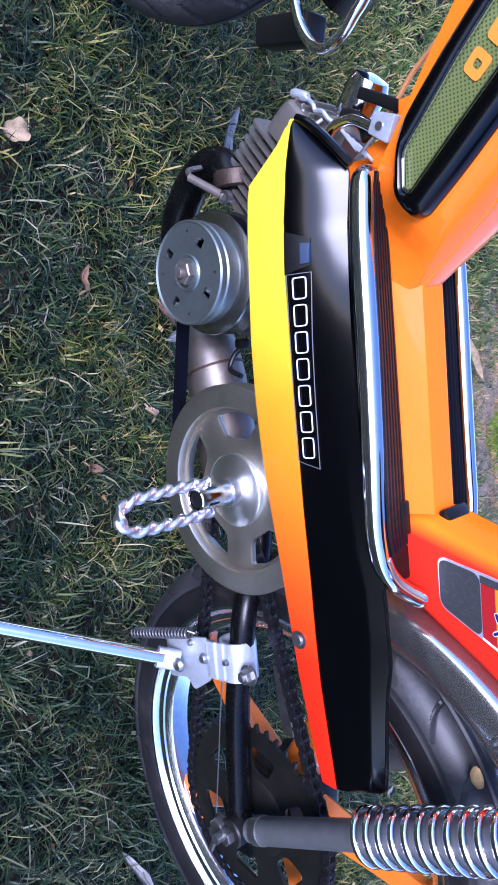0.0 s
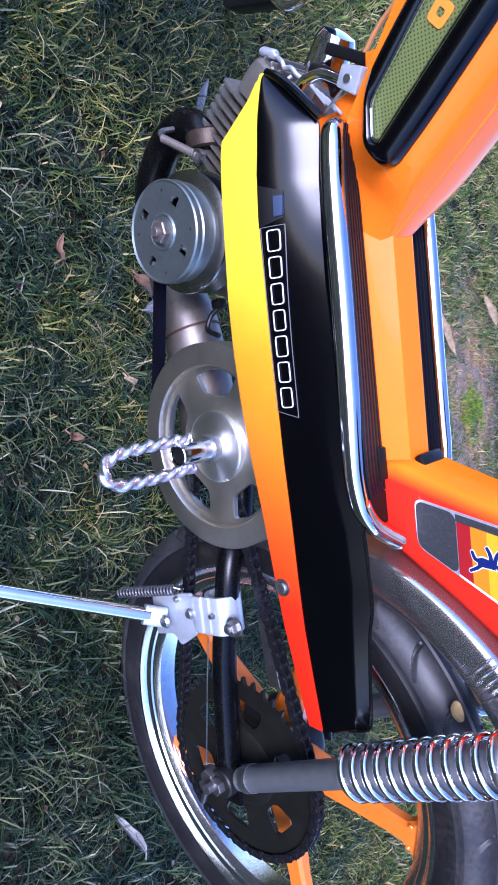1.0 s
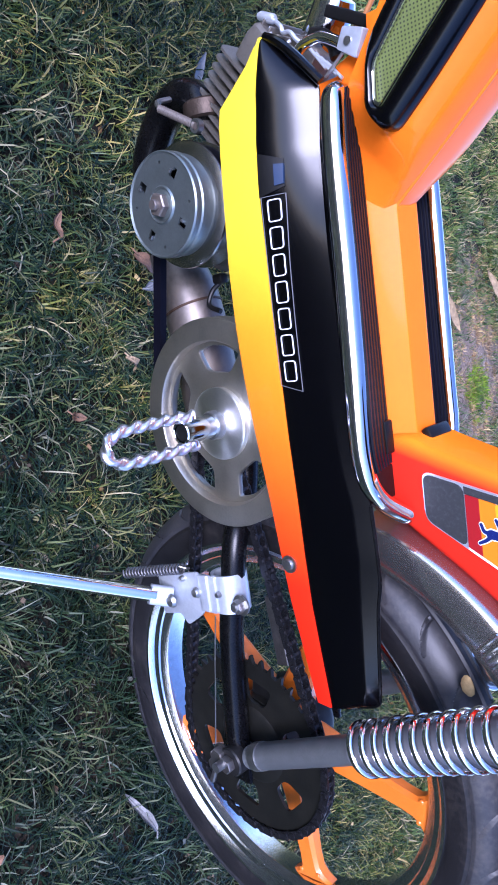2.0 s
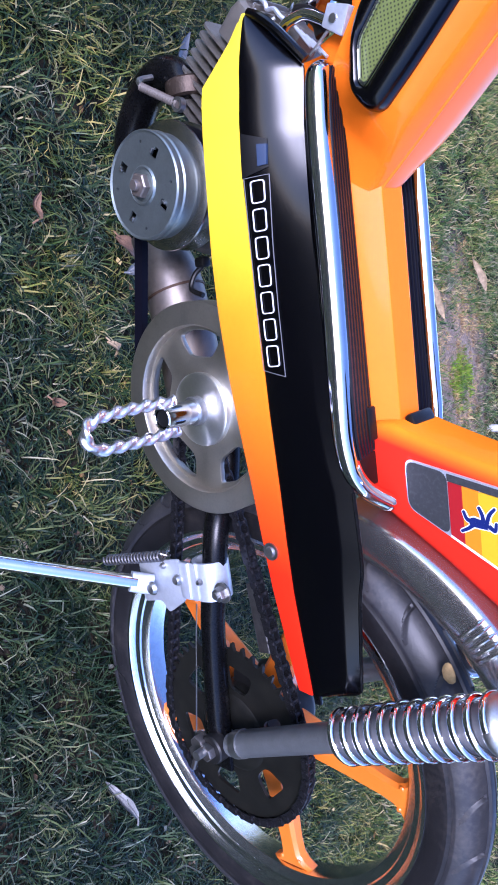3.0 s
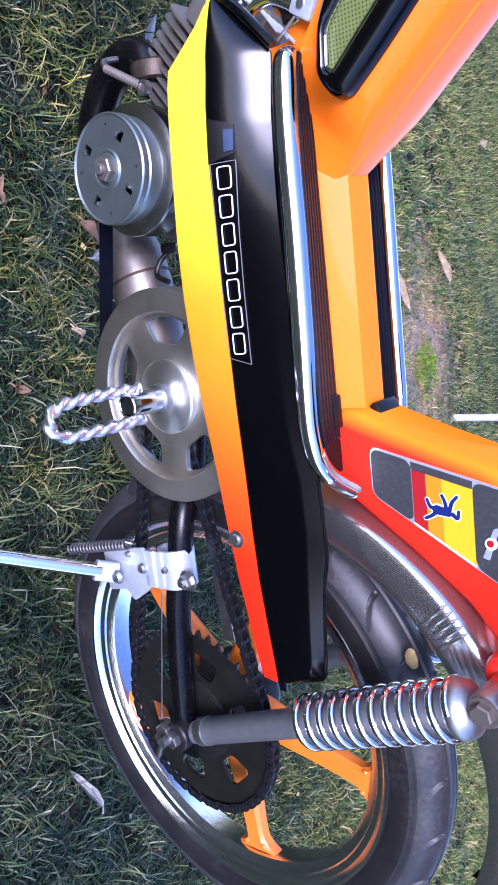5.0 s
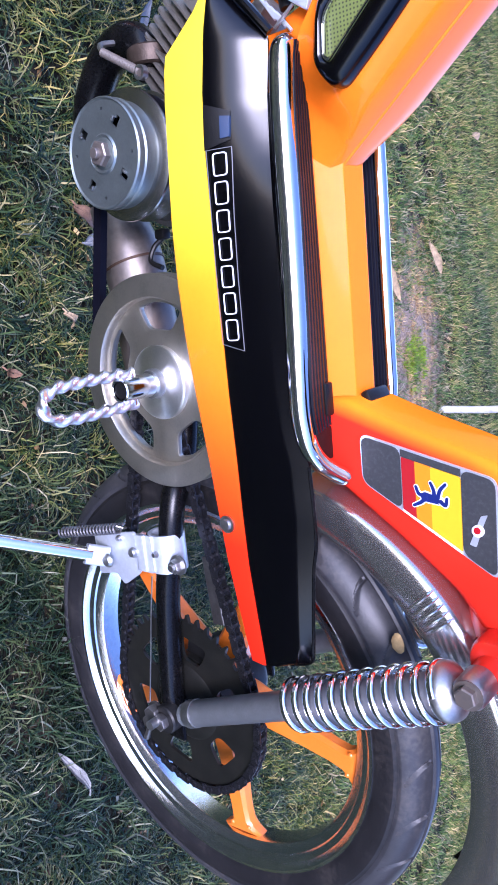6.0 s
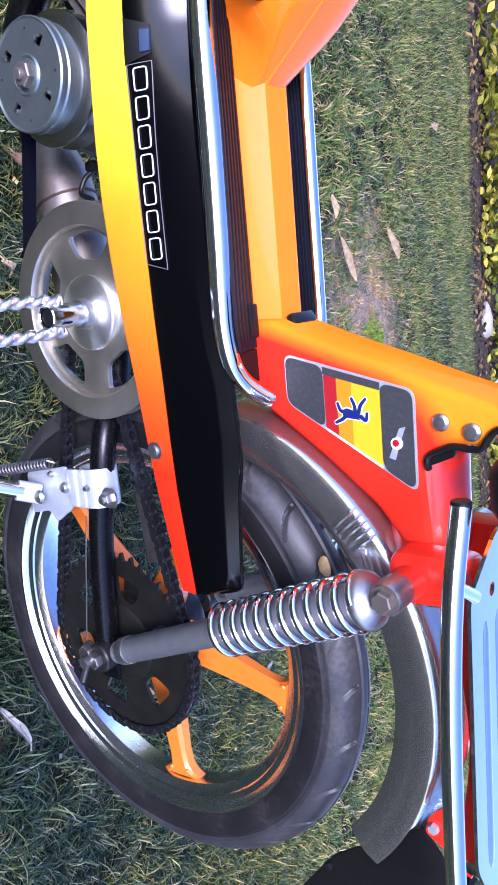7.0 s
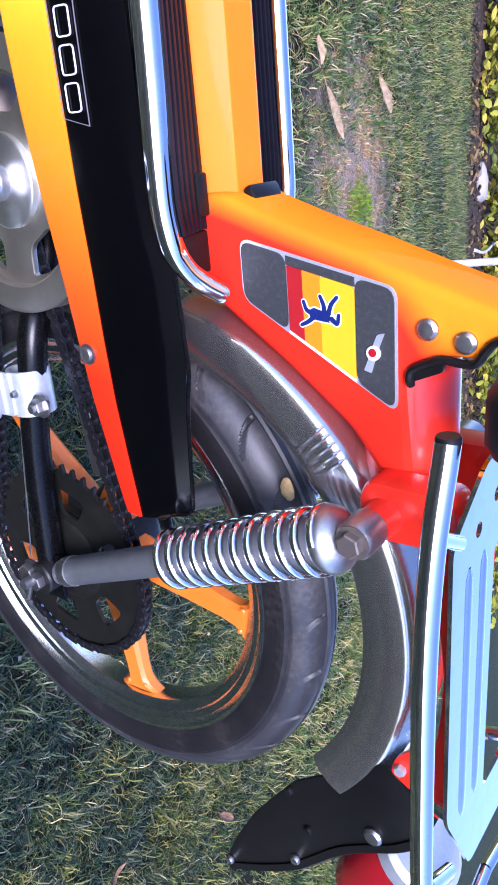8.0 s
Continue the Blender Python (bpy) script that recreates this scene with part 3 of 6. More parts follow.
# shock absorbers
def shock(s):
    lo, hi = Vector((0.002, 0.086 * s, 0.003)), Vector((-0.1405, 0.090 * s, 0.362))
    ax = (hi - lo).normalized()
    at = lambda f: lo + (hi - lo) * f
    b = B()
    tube(b, [at(0.07), at(0.10), at(0.11), at(0.47), at(0.485), at(0.50)], [0.0125, 0.0125, 0.0142, 0.0142, 0.0165, 0.0165], 24)
    body = part("shock_absorber", b, GREY_PAINT, moped, "grey damper tube with a chromed coil spring")
    b = B()
    tube(b, [at(0.095), at(0.125)], 0.0150, 24)
    part("collar", b, STEEL, body)
    b = B()
    e = ax.orthogonal().normalized()
    g = ax.cross(e)
    turns, pts = 11.6, []
    for k in range(int(turns * 30) + 1):
        a = 2 * math.pi * k / 30
        f = 0.50 + 0.440 * k / (turns * 30)
        pts.append(at(f) + (e * math.cos(a) + g * math.sin(a)) * 0.0222)
    tube(b, pts, 0.0037, 12, up=tuple(ax))
    part("coil_spring", b, CHROME, body, "chromed coil spring")
    b = B()
    tube(b, [at(0.49), at(0.945)], 0.0172, 20)
    part("damper_core", b, CORE_GREY, body, "pale grey damper tube inside the spring")
    b = B()
    tube(b, [at(f) for f in (0.928, 0.933, 0.942, 0.956, 0.968, 0.975)], [0.0232, 0.0242, 0.0243, 0.0225, 0.0170, 0.0125], 28)
    part("spring_cap", b, STEEL, body, "domed silver spring cap")
    b = B()
    lathe(b, [(0.006, -0.011), (0.0125, -0.011), (0.0140, -0.008), (0.0140, 0.012), (0.0125, 0.014), (0.006, 0.014)], tuple(at(1.0)), 28, closed=True)
    part("upper_eye", b, STEEL, body)
    b = B()
    lathe(b, [(0, -0.0005), (0.0122, -0.0005), (0.0122, 0.002), (0, 0.002)], tuple(at(1.0) + Vector((0, 0.0118 * s, 0))), 24)
    nut(b, tuple(at(1.0) + Vector((0, 0.0118 * s, 0))), 0.0090, 0.007 if s < 0 else -0.009)
    part("mount_bolt", b, EXHAUST, body, "hexagonal steel bolt head")
    b = B()
    lathe(b, [(0.005, -0.011), (0.0150, -0.011), (0.0165, -0.009), (0.0165, 0.009), (0.0150, 0.011), (0.005, 0.011)], tuple(lo), 24, closed=True)
    part("lower_eye", b, GREASY, body)
    b = B()
    nut(b, tuple(lo + Vector((0.0, 0.0115 * s, 0))), 0.0095, 0.008 if s < 0 else -0.008)
    part("lower_bolt", b, DARK_STEEL, body)


shock(-1)
shock(1)

# mudguards
def mudguard(c, R, a0, a1, half, name, label, material, skirt=0.031, crown=0.009, grow=0.0):
  def section(skirt):
    prof = [(R - skirt, -half + 0.0050), (R - skirt * 0.88, -half + 0.0026), (R - skirt * 0.70, -half + 0.0004), (R - skirt * 0.45, -half - 0.0006), (R - 0.0080, -half + 0.0008), (R - 0.0040, -half + 0.0022), (R - 0.0012, -half + 0.0050), (R + 0.0004, -half + 0.009), (R + crown * 0.6, -half * 0.55), (R + crown, 0.0)]
    prof += [(r, -y) for r, y in prof[-2::-1]]
    return prof + [(r - 0.0018, y * 0.965) for r, y in prof[::-1]]

  b, n = B(), 60
  loops = []
  for k in range(n + 1):
    a = radians(a0 + (a1 - a0) * k / n)
    loops.append([(c[0] + r * math.cos(a), y, c[1] + r * math.sin(a)) for r, y in section(skirt + grow * min(1.0, k / n * 1.5))])
  rings(b, loops)
  return part(name, b, material, moped, label, sharp=50)


guard = mudguard((-0.007, 0.106), 0.270, 166, 49, 0.041, "rear_mudguard", "dark stainless rear mudguard with a rolled edge", FENDER_STEEL, skirt=0.038, grow=0.006)
for k in range(5):                              # crimped pleats near the shock absorber mount
    a = radians(126.5 + 1.5 * k)
    b = B()
    tube(b, [(-0.007 + r * math.cos(a), y, 0.106 + r * math.sin(a)) for r, y in ((0.238, -0.0408), (0.243, -0.0418), (0.258, -0.0420), (0.264, -0.0405), (0.2685, -0.036))], [0.0008, 0.0020, 0.0022, 0.0020, 0.0008], 8)
    part("pleat", b, FENDER_STEEL, guard)
fguard = mudguard((-1.146, 0.0), 0.350, 20, 150, 0.032, "front_mudguard", "dark front mudguard with a bright chrome edge", BLACK_PAINT, 0.024, 0.008)
# the handlebar is turned a little
steer = Matrix.Translation((-1.135, 0, 0)) @ Matrix.Rotation(radians(10), 4, "Z") @ Matrix.Translation((1.135, 0, 0))
front.matrix_local = steer
fguard.data.transform(steer)
b = B()
plate(b, rounded([(-0.797, 0.094), (-0.825, 0.102), (-0.842, 0.032), (-0.815, 0.027)], 0.006), 0.016, 0.046, bevel=0.003)
part("mud_flap", b, BLACK_PLASTIC, moped, "dark rubber mud flap behind the front wheel")
b = B()
tube(b, smooth_path([(-0.840, -0.034, 0.123), (-0.8081, -0.036, 0.1303), (-0.7851, -0.036, 0.1352), (-0.766, -0.036, 0.1457), (-0.7575, -0.036, 0.1596), (-0.7619, -0.036, 0.1786), (-0.7731, -0.036, 0.1933), (-0.7811, -0.034, 0.2009), (-0.800, -0.030, 0.214)], 6), 0.0050, 12)
part("guard_edge", b, CHROME, fguard, "bright rolled chrome edge")

# number-plate holder and tail lamp behind the mudguard
b = B()
side = [(0.105, 0.352), (0.128, 0.372), (0.165, 0.384), (0.183, 0.382), (0.202, 0.3594), (0.222, 0.328), (0.244, 0.3008), (0.272, 0.275), (0.3015, 0.2458), (0.332, 0.203), (0.3585, 0.1595), (0.356, 0.1502), (0.302, 0.1735), (0.2526, 0.2008), (0.215, 0.228), (0.180, 0.2543), (0.160, 0.280), (0.1516, 0.2928), (0.135, 0.310)]
plate(b, rounded(side, 0.008), -0.0395, -0.036, bevel=0.0008)
holder = part("plate_holder", b, BLACK_PLASTIC, moped, "black moulded number-plate holder with screws")
b = B()
curve = smooth_path([(0.183, 0, 0.381), (0.203, 0, 0.359), (0.223, 0, 0.328), (0.245, 0, 0.3008), (0.273, 0, 0.275), (0.3025, 0, 0.2458), (0.333, 0, 0.203), (0.359, 0, 0.160)], 4)
loops = []
for k, p in enumerate(curve):
    q, o = curve[min(k + 1, len(curve) - 1)], curve[max(k - 1, 0)]
    d = (q - o).normalized()
    nrm = Vector((-d.z, 0, d.x))
    loops.append([tuple(p + Vector((0, y, 0)) + nrm * h) for y, h in ((-0.0415, -0.008), (-0.0415, 0.0), (-0.038, 0.003), (0.038, 0.003), (0.0415, 0.0), (0.0415, -0.008), (0.036, -0.002), (-0.036, -0.002))])
rings(b, loops)
part("back_sheet", b, BLACK_PLASTIC, holder)
b = B()
plate(b, rounded([(0.1179, 0.3002), (0.0905, 0.329), (0.125, 0.345), (0.1516, 0.2928)], 0.002), -0.0330, -0.0305)
part("tab", b, BLACK_PLASTIC, holder)
for x, z, r in ((0.1962, 0.3385, 0.009), (0.3443, 0.1611, 0.005), (0.2839, 0.2504, 0.0055), (0.2319, 0.2688, 0.0045), (0.192, 0.250, 0.0045)):
    b = B()
    lathe(b, [(0, -0.005), (r * 0.75, -0.0045), (r, -0.002), (r, 0), (0, 0)], (x, -0.0400, z), 16)
    part("screw", b, BLACK_PLASTIC if r < 0.005 else STEEL, holder)
b = B()
tube(b, [(0.238, 0.0, 0.362), (0.246, 0.0, 0.356), (0.300, 0.0, 0.318), (0.322, 0.0, 0.302), (0.326, 0.0, 0.299)], [0.034, 0.040, 0.039, 0.031, 0.008], 28)
lamp = part("tail_lamp", b, LENS, moped, "dark red round tail lamp lens")
b = B()
tube(b, [(0.226, 0.0, 0.371), (0.230, 0.0, 0.368), (0.242, 0.0, 0.359)], [0.036, 0.042, 0.042], 28)
part("lamp_ring", b, ZINC, lamp, "silver lamp rim")

# ---- engine cover with its painted band ----
ST = [(-0.690, 0.1630, 0.1650, 0.1670, -0.090), (-0.684, 0.1570, 0.1645, 0.1745, -0.0935), (-0.672, 0.1480, 0.1630, 0.1860, -0.0960), (-0.658, 0.1300, 0.1605, 0.1965, -0.0975), (-0.647, 0.1145, 0.1585, 0.2040, -0.0980), (-0.635, 0.1115, 0.1570, 0.2045, -0.0982),
      (-0.610, 0.1085, 0.1530, 0.2025, -0.0985), (-0.560, 0.1045, 0.1497, 0.2005, -0.0985), (-0.515, 0.1010, 0.1494, 0.1995, -0.0985), (-0.465, 0.1000, 0.1490, 0.1998, -0.0982), (-0.415, 0.1012, 0.1480, 0.2015, -0.0972), (-0.365, 0.1045, 0.1465, 0.2065, -0.0955),
      (-0.300, 0.1090, 0.1450, 0.2155, -0.0920), (-0.250, 0.1112, 0.1428, 0.2145, -0.0890), (-0.200, 0.1135, 0.1412, 0.2060, -0.0855), (-0.150, 0.1187, 0.1424, 0.1985, -0.0820), (-0.120, 0.1220, 0.1435, 0.1945, -0.0800), (-0.104, 0.1240, 0.1440, 0.1900, -0.0790), (-0.095, 0.1255, 0.1443, 0.1640, -0.0785)]


def station(x):
    for a, c in zip(ST, ST[1:]):
        if x <= c[0] + 1e-9:
            t = (x - a[0]) / (c[0] - a[0])
            return [p + (q - p) * t for p, q in zip(a, c)]
    return list(ST[-1])


# upper edge of the black face: x, how far it leans in, height
EDGE = ((-0.690, 0.006, 0.1670), (-0.684, 0.012, 0.1740), (-0.672, 0.020, 0.1840), (-0.658, 0.025, 0.1945), (-0.645, 0.0275, 0.2025), (-0.625, 0.0275, 0.2005), (-0.600, 0.027, 0.1975), (-0.555, 0.022, 0.1990), (-0.510, 0.015, 0.2031), (-0.463, 0.0125, 0.2052), (-0.4155, 0.012, 0.2056), (-0.365, 0.012, 0.2066), (-0.330, 0.0122, 0.2090), (-0.300, 0.0125, 0.2155))


def shell(x, f):
    """Place of the black face at x, a share f of the way up from the band."""
    _, zl, zu, zc, y = station(x)
    d = 0.0125
    if x < -0.300:
        d, zc = (float(np.interp(x, [p[0] for p in EDGE], [p[k] for p in EDGE])) for k in (1, 2))
    g = min(1.0, max(0.0, (x + 0.42) / 0.14))
    f = max(f, 0.0)
    front = d * f ** 1.6
    rear = 0.0056 * (f / 0.785) ** 2 if f < 0.785 else 0.0056 + (d - 0.0056) * (f - 0.785) / 0.215
    return (x, y + front * (1 - g) + rear * g, zu + 0.0002 + (zc - zu) * f)


XS = [-0.690, -0.687, -0.684, -0.678, -0.672, -0.665, -0.658, -0.652, -0.647, -0.641, -0.635] + [-0.63 + 0.01 * k for k in range(50)] + [-0.130, -0.120, -0.112, -0.104, -0.0995, -0.095]
XS = sorted({round(x, 4) for x in XS})
b, loops = B(), []
for x in XS:
    _, zl, zu, zc, y = station(x)
    loops.append([(x, y + 0.004, zl), (x, y + 0.0005, zl + 0.0012), (x, y, zl + 0.004), (x, y - 0.0016, zu - 0.002), (x, y - 0.0012, zu), (x, y + 0.004, zu), (x, y + 0.006, (zl + zu) / 2), (x, y + 0.006, zl + 0.002)])
rings(b, loops)
band = part("cover_band", b, BAND, moped, "lower band of the cover sprayed from yellow through orange to red")
b, loops = B(), []
SHARES = [0.0, 0.1, 0.2, 0.3, 0.4, 0.5, 0.6, 0.7, 0.76, 0.785, 0.81, 0.87, 0.93, 0.98, 1.0]
for x in XS:
    face = [shell(x, f) for f in SHARES]
    (_, y0, z0), (_, y1, z1) = face[0], face[-1]
    loops.append(face + [(x, y1 + 0.003, z1 - 0.001), (x, y1 + 0.0035, z1 - 0.004), (x, (y0 + y1) / 2 + 0.007, (z0 + z1) / 2), (x, y0 + 0.005, z0)])
rings(b, loops)
cover = part("engine_cover", b, BLACK_GLOSS, moped, "glossy black engine side cover with white tank-style marking", sharp=40)
# the rear edge flange and screws
b = B()
tube(b, smooth_path([(-0.300, -0.079, 0.2155), (-0.235, -0.075, 0.2140), (-0.200, -0.0725, 0.2065), (-0.150, -0.069, 0.199), (-0.120, -0.0670, 0.195), (-0.104, -0.066, 0.190), (-0.095, -0.0655, 0.165)], 6), 0.0017, 8)
part("cover_flange", b, BLACK_PAINT, cover)
# rolled lip along the slanted front edge
b = B()
tube(b, smooth_path([(-0.6905, -0.087, 0.166), (-0.684, -0.086, 0.1765), (-0.672, -0.083, 0.1885), (-0.658, -0.078, 0.1985), (-0.646, -0.073, 0.2065)], 6), 0.0040, 10)
part("cover_lip", b, BLACK_GLOSS, cover)
b = B()
lathe(b, [(0, -0.0032), (0.0018, -0.0034), (0.0045, -0.0028), (0.0056, -0.0012), (0.0056, 0), (0, 0)], (-0.2395, -0.0905, 0.1235), 20)
lathe(b, [(0, -0.001), (0.0085, -0.001), (0.0085, 0.001), (0, 0.001)], (-0.2395, -0.0905, 0.1235), 20)
part("cover_screw", b, STEEL, band, "zinc screw with washer")
# latch window
def on_cover(x, f, out=0.0006):
    x, y, z = shell(x, f)
    return (x, y - out, z)


def decal(name, outline, material, parent, label="", out=0.0006, thick=0.0006, holes=()):
    """A thin layer that follows the cover; outline in (x, share of the black face)."""
    b = B()
    edges = []
    for loop in (outline, *holes):
        vs = [b.verts.new((x, 0, f)) for x, f in loop]
        edges += [b.edges.new((vs[k], vs[(k + 1) % len(vs)])) for k in range(len(vs))]
    faces = [g for g in bmesh.ops.triangle_fill(b, use_beauty=True, edges=edges)["geom"] if isinstance(g, bmesh.types.BMFace)]
    o = bmesh.ops.extrude_face_region(b, geom=faces)["geom"]
    top = {g for g in o if isinstance(g, bmesh.types.BMVert)}
    for v in b.verts:
        v.co = Vector(on_cover(v.co.x, v.co.z, out + (thick if v in top else 0.0)))
    return part(name, b, material, parent, label)


def decal_quad(name, corners, material, parent, label="", out=0.0006, thick=0.0006):
    """A four-cornered layer that follows the cover closely."""
    b, n = B(), 10
    (a, c), (d, e) = (corners[0], corners[1]), (corners[3], corners[2])
    rows = []
    for lift in (out, out + thick):
        for i in range(n + 1):
            u = i / n
            lo, hi = (a[0] + (d[0] - a[0]) * u, a[1] + (d[1] - a[1]) * u), (c[0] + (e[0] - c[0]) * u, c[1] + (e[1] - c[1]) * u)
            rows.append([b.verts.new(on_cover(lo[0] + (hi[0] - lo[0]) * j / n, face_share(lo[0] + (hi[0] - lo[0]) * j / n, lo[1] + (hi[1] - lo[1]) * j / n), lift)) for j in range(n + 1)])
    low, top = rows[:n + 1], rows[n + 1:]
    for i in range(n):
        for j in range(n):
            b.faces.new((top[i][j], top[i + 1][j], top[i + 1][j + 1], top[i][j + 1]))
        for r0, r1 in ((low[i], low[i + 1]),):
            b.faces.new((r0[0], r1[0], top[i + 1][0], top[i][0]))
            b.faces.new((r0[n], top[i][n], top[i + 1][n], r1[n]))
        for k in (0, n):
            b.faces.new((low[k][i], low[k][i + 1], top[k][i + 1], top[k][i]))
    return part(name, b, material, parent, label)


def face_share(x, z):
    (_, _, lo), (_, _, hi) = shell(x, 0.0), shell(x, 1.0)
    return (z - lo) / (hi - lo)


def ring_line(outline, w):
    """Outline and its inset, for a printed line of width w."""
    c = Vector((sum(p[0] for p in outline) / len(outline), sum(p[1] for p in outline) / len(outline)))
    out = []
    n = len(outline)
    for k in range(n):
        p, a, e = Vector(outline[k]), Vector(outline[k - 1]), Vector(outline[(k + 1) % n])
        na, nb = (p - a).normalized(), (e - p).normalized()
        t1, t2 = Vector((-na.y, na.x)), Vector((-nb.y, nb.x))
        m = (t1 + t2).normalized()
        m *= w / max(m.dot(t1), 0.4)
        q = p + m
        out.append(q if (q - c).length < (p - c).length else p - m)
    return [tuple(q) for q in out]


def fine(outline, step=0.006):
    out = []
    for p, q in zip(outline, outline[1:] + outline[:1]):
        n = max(1, int(math.hypot(q[0] - p[0], q[1] - p[1]) / step))
        out += [(p[0] + (q[0] - p[0]) * k / n, p[1] + (q[1] - p[1]) * k / n) for k in range(n)]
    return out


def printed_ring(name, outline, w, parent, material):
    outline = fine(outline)
    label, inner = "", ring_line(outline, w)
    conv = lambda L: [(x, face_share(x, z)) for x, z in L]
    return decal(name, conv(outline), material, parent, label, out=0.0009, holes=[conv(inner)])


decal_quad("latch_window", ((-0.6015, 0.1535), (-0.5935, 0.1745), (-0.572, 0.1735), (-0.5665, 0.1500)), BLACK_PLASTIC, cover, "dark latch recess", 0.0003, 0.0008)
decal_quad("latch", ((-0.5905, 0.1675), (-0.5895, 0.1748), (-0.5740, 0.1735), (-0.5735, 0.1665)), BLUE_PLASTIC, cover, "small blue plastic latch", 0.001, 0.002)
# marking: seven plain outlined blocks inside a slanted outline
def letter_z(x):
    return 0.1555 - 0.004 * (x + 0.565) / 0.16


for k in range(7):
    x0 = -0.5635 + 0.02235 * k
    x1 = x0 + 0.0182
    z0, z1 = letter_z(x0) + 0.0020, letter_z(x0) + 0.0142
    printed_ring("print_block", rounded([(x0, z0), (x0, z1), (x1, z1 - 0.0004), (x1, z0 - 0.0004)], 0.003, 3), 0.0009, cover, WHITE)
zz = lambda x, d: letter_z(x) + d
printed_ring("print_border", [(-0.5665, zz(-0.5665, -0.0035)), (-0.5665, zz(-0.5665, 0.0185)), (-0.402, zz(-0.402, 0.0185)), (-0.4085, zz(-0.4085, -0.0035))], 0.0004, cover, GREY_PRINT)

# ---- footboard: chrome trim, ribbed mats, frame beam ----
TRIM = [(-0.636, 0.040, 0.206), (-0.638, 0.050, 0.208), (-0.636, 0.060, 0.210), (-0.629, 0.066, 0.2112), (-0.599, 0.0690, 0.2105), (-0.554, 0.0712, 0.2108), (-0.508, 0.0728, 0.2115), (-0.463, 0.0748, 0.2118), (-0.416, 0.0778, 0.2125), (-0.374, 0.081, 0.213), (-0.345, 0.081, 0.213), (-0.321, 0.078, 0.215), (-0.304, 0.0685, 0.2170), (-0.2925, 0.0565, 0.2210), (-0.2845, 0.0455, 0.2255)]
FAR_TRIM = [(-0.650, 0.040, 0.208), (-0.648, 0.058, 0.212), (-0.636, 0.0665, 0.2135), (-0.55, 0.068, 0.2145), (-0.46, 0.068, 0.2140), (-0.38, 0.068, 0.2140), (-0.345, 0.066, 0.2150), (-0.315, 0.058, 0.2155), (-0.295, 0.044, 0.2170)]
for s, line, r0, r1 in ((-1, TRIM, 0.0110, 0.0094), (1, FAR_TRIM, 0.0075, 0.0070)):
    b = B()
    pts = smooth_path([(x, s * y, z) for x, y, z in line], 6)
    n = len(pts)
    rad = [r0 + (r1 - r0) * min(1.0, max(0.0, (p.x + 0.42) / 0.12)) for p in pts]
    d = (pts[-1] - pts[-2]).normalized()
    for h, q in ((0.0035, 0.92), (0.006, 0.72), (0.0075, 0.4), (0.008, 0.1)):
        pts.append(pts[n - 1] + d * h)
        rad.append(r1 * q)
    if s < 0:
        prof = [(0.0098 * math.cos(2 * math.pi * j / 24), 0.0100 * math.sin(2 * math.pi * j / 24)) for j in range(24)]
        loops, ref = [], Vector((0, 0, 1))
        for k, p in enumerate(pts):
            d = (pts[min(k + 1, len(pts) - 1)] - pts[max(k - 1, 0)]).normalized()
            out = d.cross(ref).normalized()
            loops.append([p + out * a * rad[k] / 0.011 + ref * c * rad[k] / 0.011 for a, c in prof])
        rings(b, loops)
    else:
        tube(b, pts, rad, 20)
    part("chrome_trim", b, CHROME, moped, "wide rounded chrome trim round the footboard")
    b = B()
    ribs = [(0.0, -0.0085), (0.0, 0.0)]
    for k in range(6):
        u = 0.05 + 0.155 * k
        ribs += [(u, 0.0), (u + 0.02, 0.0020), (u + 0.085, 0.0020), (u + 0.105, 0.0), (u + 0.135, -0.0006)]
    ribs += [(1.0, 0.0), (1.0, -0.0085)]
    loops = []
    for k in range(27):
        x = -0.640 + 0.0120 * k
        yo = np.interp(x, [p[0] for p in line[2:12]], [p[1] for p in line[2:12]]) - (0.0030 if s > 0 else 0.0008)
        zo = np.interp(x, [p[0] for p in line[2:12]], [p[2] for p in line[2:12]]) + (0.0096 if s < 0 else -0.001)
        loops.append([(x, s * (yo + ((0.0295 if s < 0 else 0.0365) - yo) * u), zo + (0.2075 - zo) * u + h) for u, h in ribs])
    rings(b, loops)
    part("foot_mat", b, MAT_RUBBER, moped, "black ribbed rubber foot mat")
    b = B()
    box(b, (-0.455, s * 0.0500, 0.1945), (0.300, 0.042, 0.008), None, 0.002)
    part("foot_tray", b, BLACK_PAINT, moped)
b = B()
box(b, (-0.352, -0.040, 0.2120), (0.030, 0.012, 0.007), None, 0.002)
box(b, (-0.312, -0.050, 0.2080), (0.030, 0.034, 0.006), None, 0.002)
part("mat_clip", b, BLACK_PLASTIC, moped)
sec = [(-0.028, 0.150), (-0.0295, 0.200), (-0.0285, 0.2065), (-0.0152, 0.2262), (-0.0143, 0.2271), (-0.0130, 0.2275), (0.0160, 0.2275), (0.0180, 0.2268), (0.0215, 0.2245), (0.0338, 0.2065), (0.035, 0.200), (0.034, 0.150)]
b = B()
rings(b, [[(x, y, z + 0.0015 * (-0.45 - x) / 0.2) for y, z in sec] for x in (-0.66, -0.60, -0.55, -0.50, -0.45, -0.40, -0.36, -0.335)])
part("frame_beam", b, BEAM_PAINT, moped, "glossy orange pressed-steel frame beam", sharp=11)
b = B()
box(b, (-0.349, 0.006, 0.2340), (0.012, 0.036, 0.009), Euler((0, radians(-25), 0)).to_matrix(), 0.003)
part("rubber_plug", b, BLACK_PLASTIC, moped, "dark rubber plug where beam and rear frame meet")

